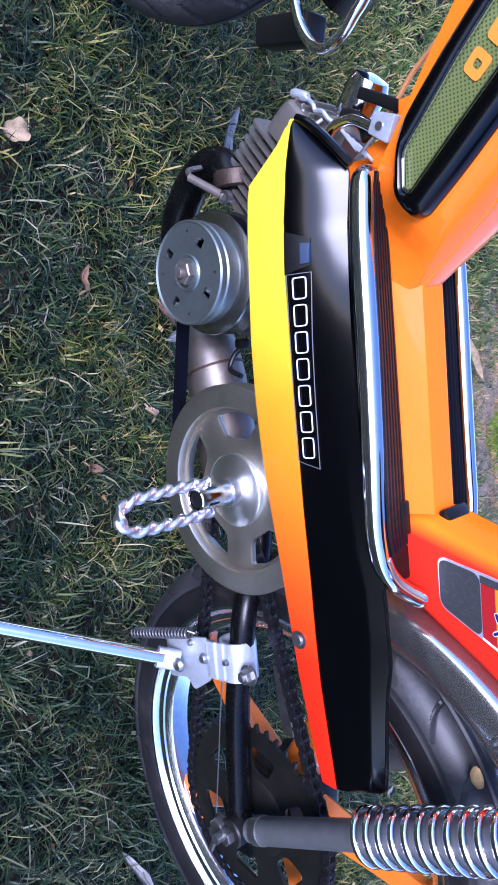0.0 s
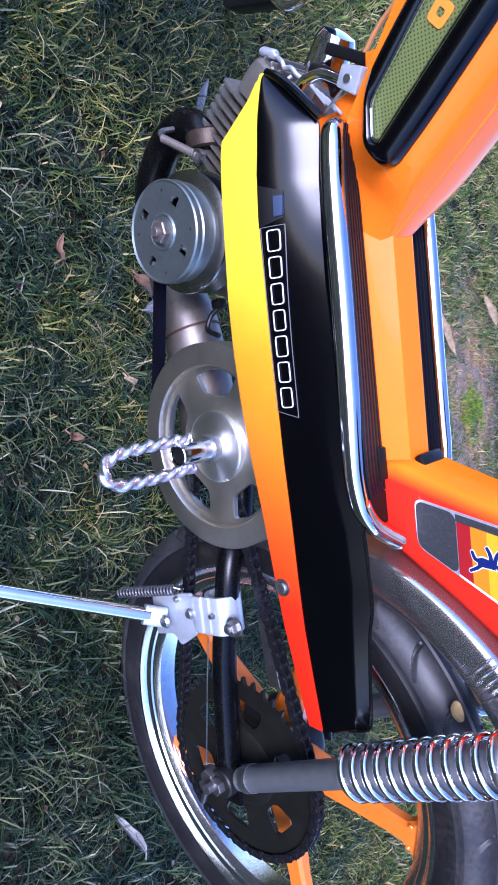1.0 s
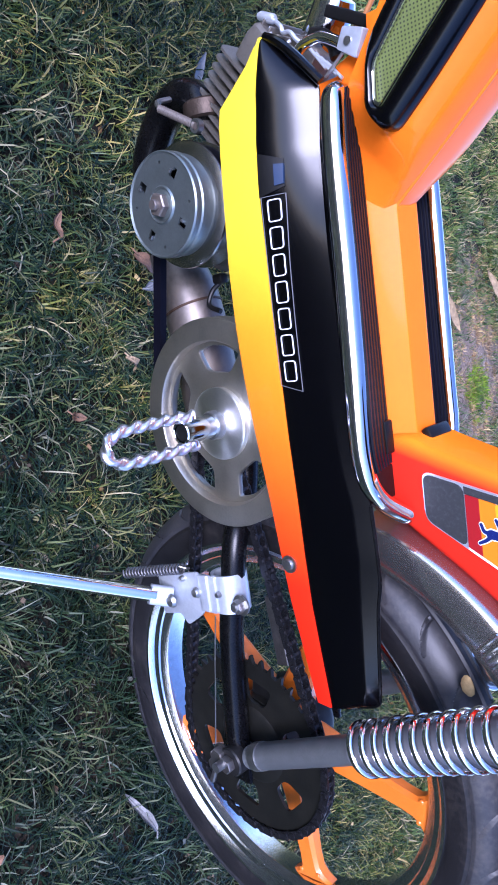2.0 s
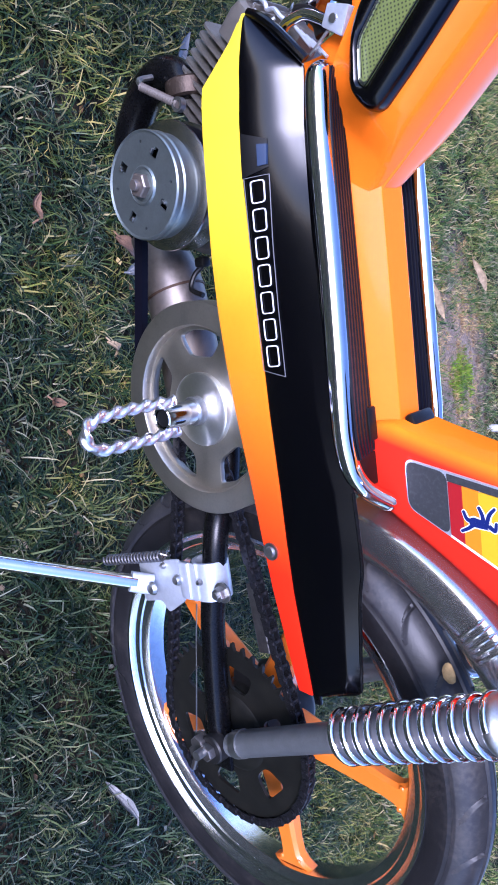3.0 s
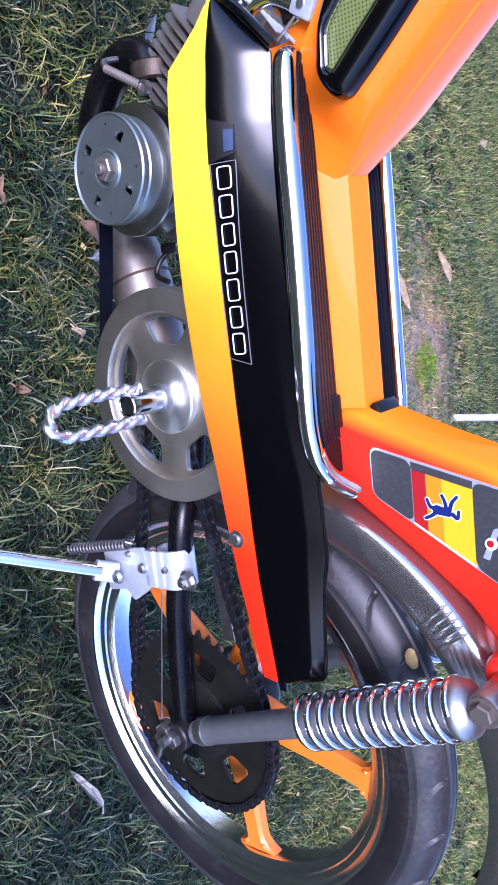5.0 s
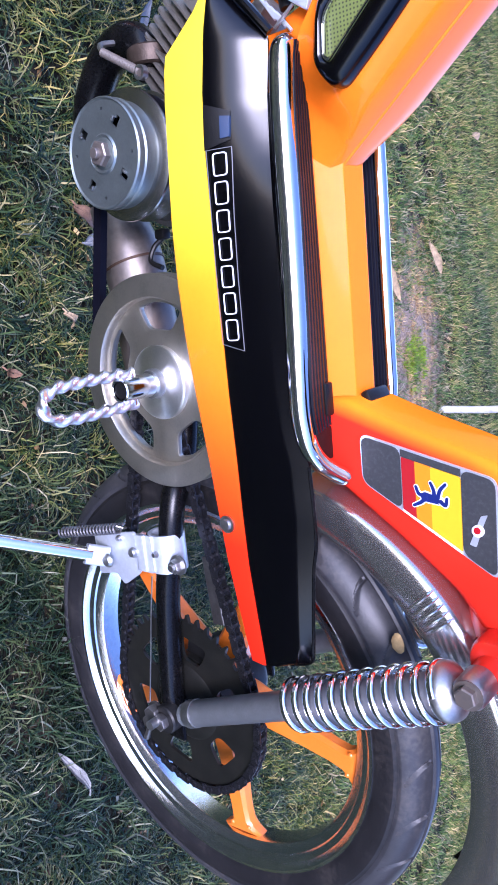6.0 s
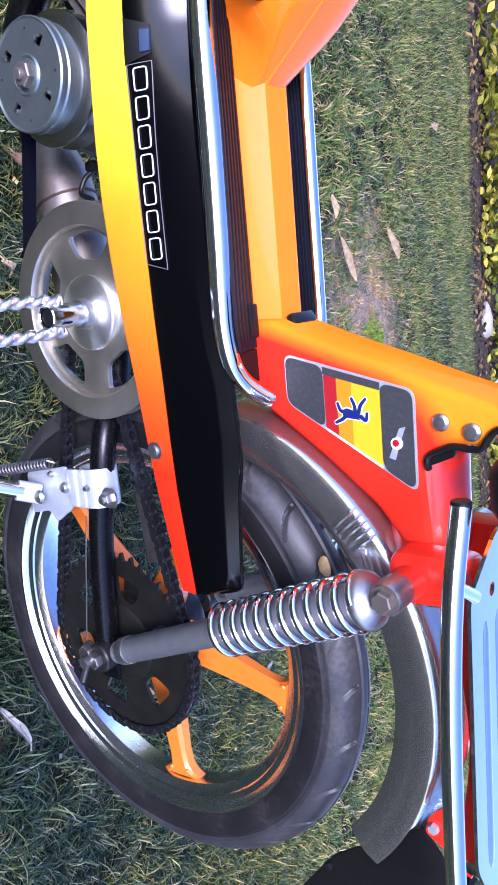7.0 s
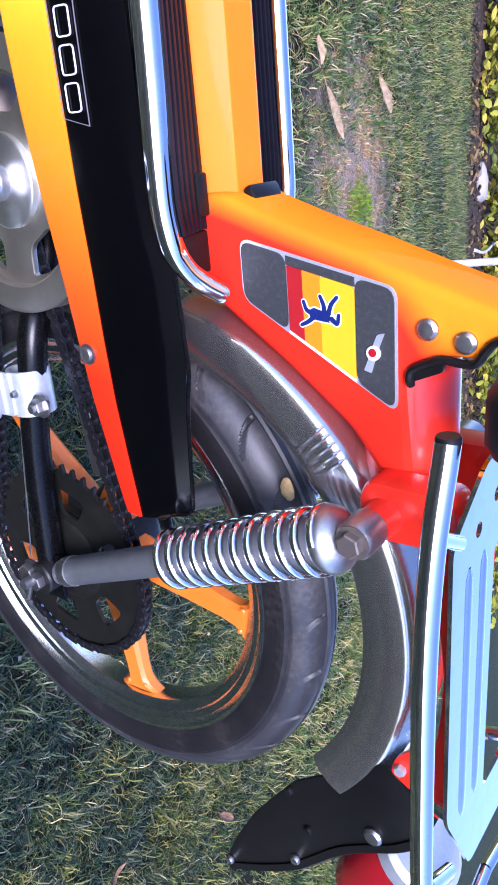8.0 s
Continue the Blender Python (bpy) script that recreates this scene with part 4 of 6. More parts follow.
# front of the frame rising to the steering head, with the side panels
U, N = Vector((-0.64, 0, 0.77)), Vector((0.77, 0, 0.64))
def un(u, y, n):
    p = U * u + N * n
    return (p.x, y, p.z)


b, loops = B(), []
TANK = ((0.505, 0.030, 0.016, -0.315), (0.520, 0.031, 0.018, -0.325), (0.533, 0.033, 0.021, -0.335), (0.545, 0.036, 0.025, -0.345), (0.556, 0.042, 0.029, -0.35), (0.568, 0.049, 0.033, -0.352), (0.582, 0.0535, 0.036, -0.355), (0.60, 0.055, 0.037, -0.358), (0.70, 0.056, 0.038, -0.38), (0.85, 0.058, 0.040, -0.40), (1.02, 0.058, 0.040, -0.41))
rows_fine = []
for k in range(len(TANK) - 1):                  # eased rows, so that the flare is one smooth sheet
    p0, p1, p2, p3 = (Vector(TANK[max(0, min(len(TANK) - 1, k + o))]) for o in (-1, 0, 1, 2))
    for q in range(5 if k < 7 else 3):
        f = q / (5 if k < 7 else 3)
        rows_fine.append(p1.lerp(p2, f) + ((p2 - p0) * 0.5 - (p2 - p1)) * (f * (1 - f) ** 2) - ((p3 - p1) * 0.5 - (p2 - p1)) * (f * f * (1 - f)))
rows_fine.append(Vector(TANK[-1]))
for u, w, t, d in rows_fine:
    half = [(-w, d), (-w, -0.330), (-w, -0.305), (-w + 0.002, -0.2945), (-(w + t) / 2, -0.2855), (-t - 0.003, -0.2795), (-t + 0.003, -0.2765), (-t * 0.4, -0.2750)]
    loops.append([un(u, y, n) for y, n in half] + [un(u, -y, n) for y, n in half[::-1]])
rings(b, loops)
tank = part("tank", b, ORANGE_PAINT, moped, "glossy orange tank section of the frame", sharp=40)
b = B()
tube(b, [un(0.508 + 0.02 * k, -0.0115 + 0.0004 * k, -0.2768 + 0.0001 * k) for k in range(25)], 0.0026, 12)
part("tank_seam", b, ORANGE_PAINT, tank, "welded seam along the top of the tank")
for s in (-1, 1):
    b = B()
    op = [(0.5735, -0.322), (0.5735, -0.2915), (0.62, -0.2905), (0.98, -0.298), (0.98, -0.378), (0.665, -0.362), (0.613, -0.3555)]
    ip = [(0.5855, -0.3155), (0.5865, -0.3095), (0.64, -0.3110), (0.965, -0.318), (0.965, -0.362), (0.68, -0.346), (0.6055, -0.3368)]
    o1, i1 = rounded(op, 0.030, 6), rounded(ip, 0.006, 6)
    mix = lambda f: [(a[0] + (c[0] - a[0]) * f, a[1] + (c[1] - a[1]) * f) for a, c in zip(o1, i1)]
    rings(b, [[un(u, s * y, n) for u, n in L] for L, y in ((o1, 0.050), (o1, 0.0575), (mix(0.10), 0.0618), (mix(0.28), 0.0660), (mix(0.5), 0.0682), (mix(0.72), 0.0680), (mix(0.90), 0.0662), (i1, 0.0640), (i1, 0.0595))], caps=False)
    rim_ob = part("side_panel", b, BLACK_GLOSS, moped, "black-rimmed side panel with olive mesh print")
    b = B()
    L = rounded([(u, n) for u, n in ip], 0.006, 6)
    rings(b, [[un(u, s * 0.0560, n) for u, n in L], [un(u, s * 0.0615, n) for u, n in L]])
    part("mesh_insert", b, OLIVE, rim_ob, "olive green mesh insert")
    b = B()
    i2 = rounded(ip, 0.007, 6)
    rings(b, [[un(u, s * 0.0648, n) for u, n in i2], [un(u, s * 0.0665, n) for u, n in i2], [un(u + (0.0022 if u < 0.6 else 0.0), s * 0.0660, n + (0.0016 if n < -0.32 else -0.0012)) for u, n in i2], [un(u + (0.0022 if u < 0.6 else 0.0), s * 0.0640, n + (0.0016 if n < -0.32 else -0.0012)) for u, n in i2]], caps=False)
    part("panel_piping", b, CHROME, rim_ob, "thin bright piping")
    for u0, u1 in ((0.672, 0.690), (0.697, 0.716)):
        b = B()
        o2 = rounded([(u0, -0.337), (u0, -0.321), (u1, -0.321), (u1, -0.3385)], 0.004, 4)
        i3 = rounded([(u0 + 0.006, -0.3325), (u0 + 0.006, -0.3260), (u1 - 0.006, -0.3260), (u1 - 0.006, -0.3330)], 0.002, 4)
        rings(b, [[un(u, s * 0.0618, n) for u, n in o2], [un(u, s * 0.0626, n) for u, n in o2], [un(u, s * 0.0626, n) for u, n in i3], [un(u, s * 0.0618, n) for u, n in i3]], caps=False)
        part("print_shape", b, simple("orange_print", (0.85, 0.24, 0.02), 0.4, amount=0.05) if s < 0 and u0 < 0.68 else bpy.data.materials["orange_print"], rim_ob)

# rear frame: pressed red flank up to the saddle
b = B()
outl = [(-0.350, 0.195), (-0.3525, 0.212), (-0.3510, 0.228), (-0.3430, 0.245), (-0.3285, 0.284), (-0.3140, 0.329), (-0.2990, 0.371), (-0.2880, 0.404), (-0.2795, 0.430), (-0.2740, 0.450), (-0.266, 0.446), (-0.2620, 0.4275), (-0.2475, 0.4155), (-0.2485, 0.394), (-0.2395, 0.3725), (-0.2310, 0.3690), (-0.157, 0.3730), (-0.120, 0.3730), (-0.120, 0.355), (-0.151, 0.3515), (-0.190, 0.323), (-0.2305, 0.273), (-0.2725, 0.2145), (-0.283, 0.205), (-0.295, 0.195)]
plate(b, rounded(outl, 0.008, 4), -0.0345, 0.0345, bevel=0.0075)
frame_rear = part("rear_frame", b, FRAME, moped, "glossy rear frame sprayed red with an orange front edge", sharp=60)
b = B()
tube(b, smooth_path([(-0.228, -0.034, 0.3715), (-0.2330, -0.0365, 0.3715), (-0.2390, -0.0365, 0.3735), (-0.2445, -0.0365, 0.3840), (-0.2480, -0.0365, 0.3940), (-0.2468, -0.0365, 0.4060), (-0.2475, -0.0365, 0.4155), (-0.2560, -0.0365, 0.4215), (-0.2625, -0.0365, 0.4285), (-0.2670, -0.036, 0.446)], 5), 0.0030, 8)
plate(b, rounded([(-0.2300, 0.3715), (-0.2400, 0.3715), (-0.2480, 0.3930), (-0.2400, 0.3950)], 0.003, 3), -0.0362, -0.0320)
part("edge_rubber", b, BLACK_PLASTIC, frame_rear, "black rubber edging")
b = B()
tube(b, [(-0.246, 0, 0.3560), (-0.243, 0, 0.3560), (-0.150, 0, 0.3560)], [0.026, 0.0340, 0.0340], 40)
part("seat_post_shell", b, RED_PAINT, frame_rear, "rounded red shell behind the flank")
for x, z in ((-0.2665, 0.3835), (-0.2600, 0.4085)):
    b = B()
    lathe(b, [(0, -0.005), (0.005, -0.0045), (0.0072, -0.0025), (0.0072, 0), (0, 0)], (x, -0.0345, z), 20)
    part("frame_bolt", b, STEEL, frame_rear, "round steel bolt head")
for s in (-1, 1):
    b = B()
    plate(b, rounded([(-0.1655, 0.350), (-0.1650, 0.415), (-0.1230, 0.420), (-0.1205, 0.360), (-0.130, 0.348), (-0.150, 0.343)], 0.012, 5), 0.030 * s, 0.062 * s, bevel=0.006)
    rod(b, (-0.1405, 0.060 * s, 0.3635), (-0.1405, 0.077 * s, 0.3635), 0.0150, 20, 0.0125)
    part("shock_mount", b, RED_PAINT, moped, "red painted shock absorber mount")
    b = B()
    tube(b, smooth_path([(-0.150, 0.034 * s, 0.380), (-0.10, 0.031 * s, 0.397), (0.0, 0.030 * s, 0.402 - 0.008 * s), (0.08, 0.036 * s, 0.396 - 0.008 * s), (0.127, 0.043 * s, 0.390)], 8), 0.0, flat=[(-0.004, -0.012), (0.004, -0.012), (0.004, 0.012), (-0.004, 0.012)])
    stay = part("mudguard_stay", b, RED_PAINT, moped, "red painted steel stay beside the mudguard")
    b = B()
    plate(b, rounded([(0.054, 0.391), (0.0785, 0.3675), (0.0955, 0.3630), (0.112, 0.391)], 0.005), 0.050 * s - 0.0035, 0.050 * s + 0.0015)
    part("stay_tab", b, RED_PAINT, stay)
    b = B()
    nut(b, (0.0874, 0.0535 * s, 0.3723), 0.0050, 0.005 if s < 0 else -0.005)
    part("stay_bolt", b, ZINC, stay)

# sticker on the flank: grey ends, crimson, amber and yellow stripes, white piping
SY = -0.0345
def slope(z, z0=0.243, x0=-0.3205, x1=-0.2915, z1=0.360):
    return x0 + (x1 - x0) * (z - z0) / (z1 - z0)


def rear_edge(z):
    return -0.2775 + (-0.2095 + 0.2775) * (z - 0.243) / (0.360 - 0.243)


def quad(z0, z1, inset=0.0):
    return [(slope(z0) + inset, z0), (slope(z1) + inset, z1), (rear_edge(z1) - inset, z1), (rear_edge(z0) - inset, z0)]


b = B()
plate(b, rounded(quad(0.2405, 0.3625, -0.0008), 0.009, 6), SY - 0.0014, SY + 0.0005)
sticker = part("flank_badge", b, ZINC, frame_rear, "silver-edged badge plate with grey ends and three colour stripes")
for nm, z0, z1, mt, r in (("grey_end", 0.2420, 0.2790, GREY_STICKER, 0.008), ("stripe_crimson", 0.2802, 0.2925, STICKER_RED, 0.001), ("stripe_amber", 0.2925, 0.3065, STICKER_ORANGE, 0.0005), ("stripe_yellow", 0.3065, 0.3325, STICKER_YELLOW, 0.003), ("grey_end", 0.3330, 0.3610, GREY_STICKER, 0.008)):
    b = B()
    L = quad(z0, z1, 0.001)
    if nm != "grey_end":
        L = [(L[0][0] + 0.0065, L[0][1]), (L[1][0] + 0.0065, L[1][1]), L[2], L[3]]
    plate(b, rounded(L, r, 4), SY - 0.0026, SY - 0.0010)
    part(nm, b, mt, sticker)
b = B()
plate(b, [(rear_edge(0.2802) - 0.0004, 0.2802), (rear_edge(0.3325) - 0.0004, 0.3325), (rear_edge(0.3325) - 0.0024, 0.3325), (rear_edge(0.2802) - 0.0024, 0.2802)], SY - 0.0031, SY - 0.0024)
part("piping", b, WHITE, sticker)
b = B()
plate(b, [(slope(0.2802) + 0.001, 0.2795), (slope(0.3325) + 0.001, 0.3325), (slope(0.3325) + 0.0071, 0.3325), (slope(0.2802) + 0.0071, 0.2795)], SY - 0.0024, SY - 0.0010)
part("grey_margin", b, GREY_STICKER, sticker)
# a plain splayed emblem of short strokes, blue in white
STROKES = [[(-0.2714, 0.3016), (-0.2687, 0.3154)], [(-0.2731, 0.3097), (-0.2782, 0.309), (-0.2837, 0.3065)], [(-0.2721, 0.3128), (-0.2786, 0.3151), (-0.2835, 0.3194)], [(-0.2701, 0.3019), (-0.2661, 0.297), (-0.2631, 0.2909)], [(-0.2726, 0.3016), (-0.2735, 0.2959), (-0.2794, 0.2931)], [(-0.2687, 0.3154), (-0.2659, 0.3193), (-0.2715, 0.3206)]]


def stroke(bm, line, r, y0, y1):
    """A flat round-ended stroke that thins towards its end."""
    P = smooth_path([(x, 0, z) for x, z in line], 6)
    for k, p in enumerate(P):
        q = r * (1.0 - 0.30 * k / len(P))
        h = y0 + 0.00003 * k
        lathe(bm, [(0, h), (q, h), (q, y1), (0, y1)], (p.x, 0, p.z), 12)


for grow, y, mt in ((0.0011, 0.0030, WHITE), (0.0, 0.0034, BLUE)):
    b = B()
    for k, line in enumerate(STROKES):
        stroke(b, line, (0.0042 if k == 0 else 0.0019) + grow, SY - y - 0.00005 * k, SY - 0.0022)
    part("emblem", b, mt, sticker)
b = B()
for s in (-1, 1):
    plate(b, rounded([(-0.2480 + 0.003 * s, 0.3490 - 0.001 * s), (-0.2480 + 0.0140 * s, 0.3495 - 0.0050 * s), (-0.2480 + 0.0125 * s, 0.3440 - 0.0050 * s), (-0.2480 + 0.003 * s, 0.3440 - 0.001 * s)], 0.001), SY - 0.0034, SY - 0.0024)
part("wing_mark", b, ZINC, sticker)
b = B()
plate(b, circle(-0.248, 0.3465, 0.0050), SY - 0.0044, SY - 0.0024)
part("round_mark", b, WHITE, sticker)
b = B()
plate(b, circle(-0.2485, 0.3462, 0.0030, 14), SY - 0.0049, SY - 0.0040)
part("red_dot", b, LENS, sticker)

# saddle above the frame
b, loops = B(), []
for x, w, z0, z1 in ((-0.385, 0.030, 0.540, 0.550), (-0.375, 0.040, 0.530, 0.560), (-0.33, 0.055, 0.525, 0.570), (-0.285, 0.080, 0.515, 0.575), (-0.262, 0.094, 0.470, 0.580), (-0.253, 0.100, 0.441, 0.580), (-0.245, 0.101, 0.434, 0.580), (-0.220, 0.101, 0.434, 0.580), (-0.211, 0.100, 0.440, 0.578), (-0.202, 0.092, 0.465, 0.570), (-0.198, 0.070, 0.490, 0.550)):
    loop = []
    for k in range(24):
        a = 2 * math.pi * k / 24
        c, sn = math.cos(a), math.sin(a)
        loop.append((x, w * (abs(c) ** 0.3) * (1 if c > 0 else -1), (z0 + z1) / 2 + (z1 - z0) / 2 * (abs(sn) ** 0.32) * (1 if sn > 0 else -1)))
    loops.append(loop)
rings(b, loops)
for v in b.verts:
    v.co.y = v.co.y * 0.92 if v.co.z < 0.440 else v.co.y
part("saddle", b, BLACK_PLASTIC, moped, "black padded saddle")

# luggage rack
b = B()
RZ = 0.428
rail = [(-0.226, -0.111, RZ + 0.001), (-0.16, -0.1285, RZ), (-0.07, -0.1375, RZ), (0.08, -0.1385, RZ), (0.24, -0.134, RZ), (0.30, -0.118, RZ), (0.33, -0.08, RZ), (0.337, 0.0, RZ), (0.33, 0.08, RZ), (0.30, 0.118, RZ), (0.24, 0.134, RZ), (0.08, 0.1385, RZ), (-0.07, 0.1375, RZ), (-0.16, 0.1285, RZ), (-0.226, 0.111, RZ + 0.001)]
tube(b, smooth_path(rail, 6), 0.0075, 18)
rack = part("luggage_rack", b, CHROME, moped, "chromed tube luggage rack with a pressed top plate")
for s in (-1, 1):
    # added black disc for the tube's dark end ring, not a plug cap
    b = B()
    lathe(b, [(0, -0.0015), (0.0066, -0.0015), (0.0074, -0.0005), (0.0074, 0.003), (0, 0.003)], (-0.2285, 0.1105 * s, RZ + 0.001), 16, axis="x")
    part("rail_end_disc", b, BLACK_PLASTIC, rack)
b = B()
def flatten(bm, z0, z1):
    for v in bm.verts:
        x, y, z = v.co
        v.co = (x, z, z0 if y < 0.5 else z1)


slots = [rounded([(-0.115, -0.021), (0.105, -0.021), (0.105, 0.021), (-0.115, 0.021)], 0.008, 4)]
holes = [circle(-0.143, -0.052, 0.0055, 12), circle(-0.155, -0.020, 0.0055, 12), circle(-0.143, 0.052, 0.0055, 12), circle(-0.155, 0.020, 0.0055, 12)]
plate(b, rounded([(-0.186, -0.040), (-0.150, -0.094), (0.075, -0.094), (0.165, -0.045), (0.165, 0.045), (0.075, 0.086), (-0.150, 0.086), (-0.186, 0.040)], 0.01), 0.0, 1.0, holes + slots)
flatten(b, RZ - 0.004, RZ - 0.001)
part("top_plate", b, CHROME, rack, "pressed chrome plate with slots")
for y in (-0.066, -0.040, 0.040, 0.066):
    b = B()
    L = [(-0.0065, -0.001), (-0.004, 0.0012), (0.0, 0.0020), (0.004, 0.0012), (0.0065, -0.001)]
    rings(b, [[(x, y + yy * f, RZ - 0.001 + zz3 * f) for yy, zz3 in L] for x, f in ((-0.122, 0.3), (-0.114, 0.9), (-0.10, 1.0), (0.07, 1.0), (0.085, 0.9), (0.092, 0.3))])
    part("pressed_bead", b, CHROME, rack)
for s in (-1, 1):
    for x0, x1 in ((-0.175, -0.150), (0.10, 0.13), (0.24, 0.22)):
        b = B()
        rod(b, (x0, 0.127 * s, RZ), (x1, 0.085 * s if x0 < 0.2 else 0.0, RZ - 0.002), 0.0055, 12)
        part("cross_strut", b, CHROME, rack)
    b = B()
    rod(b, (0.118, 0.043 * s, 0.388), (0.115, 0.055 * s, RZ - 0.004), 0.006, 10)
    part("rack_leg", b, CHROME, rack)
    b = B()
    rod(b, (-0.12, 0.044 * s, 0.372), (-0.13, 0.055 * s, RZ - 0.004), 0.006, 10)
    part("rack_leg", b, CHROME, rack)

# ---- drive side: clutch, belt, pulley, foot peg ----
CX, CZ0, CR = -0.5845, 0.0335, 0.0485
b = B()
wins = []
for k in range(4):
    a = radians(48 + 90 * k)
    ux, uz = math.cos(a), math.sin(a)
    q = lambda r, w: (CX + ux * r - uz * w, CZ0 + uz * r + ux * w)
    wins.append([q(0.0275, -0.0035), q(0.0275, 0.0042), q(0.0345, 0.0042), q(0.0345, 0.0015), q(0.0375, 0.0015), q(0.0375, -0.0035)])
    wins.append(circle(CX + 0.038 * math.cos(a + 0.62), CZ0 + 0.038 * math.sin(a + 0.62), 0.0016, 8))
plate(b, circle(CX, CZ0, CR - 0.002, 56), -0.1062, -0.1042, wins)
drum = part("clutch_drum", b, DRUM, moped, "round pressed-steel clutch drum with four windows")
b = B()
lathe(b, [(CR - 0.003, -0.1062), (CR - 0.0012, -0.1075), (CR, -0.1060), (CR, -0.1030), (CR - 0.0012, -0.1015), (CR - 0.0012, -0.0990), (CR, -0.0975), (CR, -0.0945), (CR - 0.0014, -0.0930), (CR - 0.0014, -0.070), (CR - 0.004, -0.070), (CR - 0.004, -0.102)], (CX, 0, CZ0), 64, closed=True)
part("drum_wall", b, DRUM, drum, "bright drum wall with rolled beads")
for k in range(4):
    a = radians(48 + 90 * k)
    b = B()
    box(b, (CX + 0.033 * math.cos(a + 0.1), -0.1075, CZ0 + 0.033 * math.sin(a + 0.1)), (0.0045, 0.003, 0.0022), Euler((0, -a, 0)).to_matrix(), 0.0006)
    part("tab", b, STEEL, drum)
b = B()
lathe(b, [(0.0185, -0.1055), (0.0165, -0.1080), (0.0140, -0.1065), (0.0125, -0.1075), (0.0, -0.1075), (0.0, -0.100), (0.0185, -0.100)], (CX, 0, CZ0), 36)
part("drum_boss", b, DRUM, drum)
b = B()
nut(b, (CX, -0.1070, CZ0), 0.0115, 0.0070)
lathe(b, [(0, -0.005), (0.0045, -0.005), (0.0052, -0.004), (0.0052, 0.0), (0, 0)], (CX, -0.1135, CZ0), 16)
part("drum_nut", b, EXHAUST, drum, "hexagon nut")
b = B()
lathe(b, [(0.0, -0.088), (0.0445, -0.086), (0.0445, -0.084), (0.0, -0.084)], (CX, 0, CZ0), 40)
part("clutch_shoe_plate", b, BLACK_PAINT, drum)
b = B()
lathe(b, [(0.0, -0.084), (0.050, -0.084), (0.0585, -0.079), (0.059, -0.077), (0.046, -0.071), (0.046, -0.063), (0.059, -0.056), (0.0585, -0.053), (0.052, -0.045), (0.0, -0.028)], (CX, 0, CZ0), 56)
part("variator", b, VARIATOR, moped, "steel variator pulley cheeks")
PX, PZ, PR = -0.3700, 0.0330, 0.107
b = B()
lathe(b, [(0.0850, -0.0760), (0.1045, -0.0760), (PR, -0.0745), (PR, -0.0715), (0.0980, -0.0680), (0.0980, -0.0620), (PR, -0.0570), (PR, -0.0545), (0.1045, -0.0530), (0.0850, -0.0535), (0.0830, -0.0600), (0.0830, -0.0730)], (PX, 0, PZ), 96, closed=True)
pulley = part("drive_pulley", b, DULL_ALLOY, moped, "large turned alloy drive pulley with spokes")
b = B()
holes = []
for k in range(5):
    a0 = radians(30 + 72 * k)
    L = [(PX + r * math.cos(a0 + radians(t)), PZ + r * math.sin(a0 + radians(t))) for r, t in ((0.054, -16), (0.054, 17), (0.068, 21), (0.0775, 22), (0.0795, 8), (0.0795, -8), (0.0775, -22), (0.068, -20))]
    holes.append(rounded(L, 0.007, 4))
plate(b, circle(PX, PZ, 0.0845, 72), -0.0670, -0.0610, holes, bevel=0.001)
part("pulley_web", b, DULL_ALLOY, pulley)
b = B()
lathe(b, [(0.0, -0.0765), (0.015, -0.0765), (0.018, -0.0752), (0.0350, -0.0742), (0.0372, -0.0725), (0.0374, -0.052), (0.0, -0.052)], (PX, 0, PZ), 56)
part("pulley_hub", b, POLISHED, pulley, "polished round hub disc")
b = B()
r1, r2, BY = 0.0550, 0.1030, -0.0650
dd = math.hypot(PX - CX, PZ - CZ0)
ba = math.atan2(PZ - CZ0, PX - CX)
ga = math.acos((r1 - r2) / dd)
loop = [(CX + r1 * math.cos(a), CZ0 + r1 * math.sin(a)) for a in np.linspace(ba + ga, ba + 2 * math.pi - ga, 40)]
loop += [(PX + r2 * math.cos(a), PZ + r2 * math.sin(a)) for a in np.linspace(ba - ga, ba + ga, 60)]
cl = []
for k, (x, z) in enumerate(loop):
    (xa, za), (xb, zb) = loop[k - 1], loop[(k + 1) % len(loop)]
    t = Vector((xb - xa, zb - za)).normalized()
    nx, nz = t.y, -t.x
    cl.append([(x + nx * h, BY + y, z + nz * h) for y, h in ((-0.0062, 0.001), (0.0062, 0.001), (0.0042, -0.008), (-0.0042, -0.008))])
rings(b, cl, around=True)
part("drive_belt", b, MAT_RUBBER, moped, "black rubber drive belt")
# peg: stub and a loop of twisted chromed bar
b = B()
lathe(b, [(0.0095, -0.1200), (0.0095, -0.1225), (0.0108, -0.1235), (0.0120, -0.1225), (0.0120, -0.078), (0.0, -0.078)], (PX, 0, PZ), 28)
peg = part("foot_peg", b, CHROME, moped, "folding foot peg, a loop of twisted chromed bar")
b = B()
lathe(b, [(0.0105, -0.084), (0.0140, -0.084), (0.0150, -0.082), (0.0150, -0.075), (0.0120, -0.072), (0.0, -0.072)], (PX, 0, PZ), 28)
part("peg_collar", b, STEEL, peg)
b = B()
pts = smooth_path([(PX - 0.0145, -0.105, PZ + 0.0), (PX - 0.0155, -0.135, PZ), (PX - 0.0155, -0.175, PZ), (PX - 0.0135, -0.198, PZ), (PX - 0.005, -0.209, PZ), (PX + 0.005, -0.209, PZ), (PX + 0.0135, -0.198, PZ), (PX + 0.0155, -0.175, PZ), (PX + 0.0155, -0.135, PZ), (PX + 0.0145, -0.105, PZ)], 40)
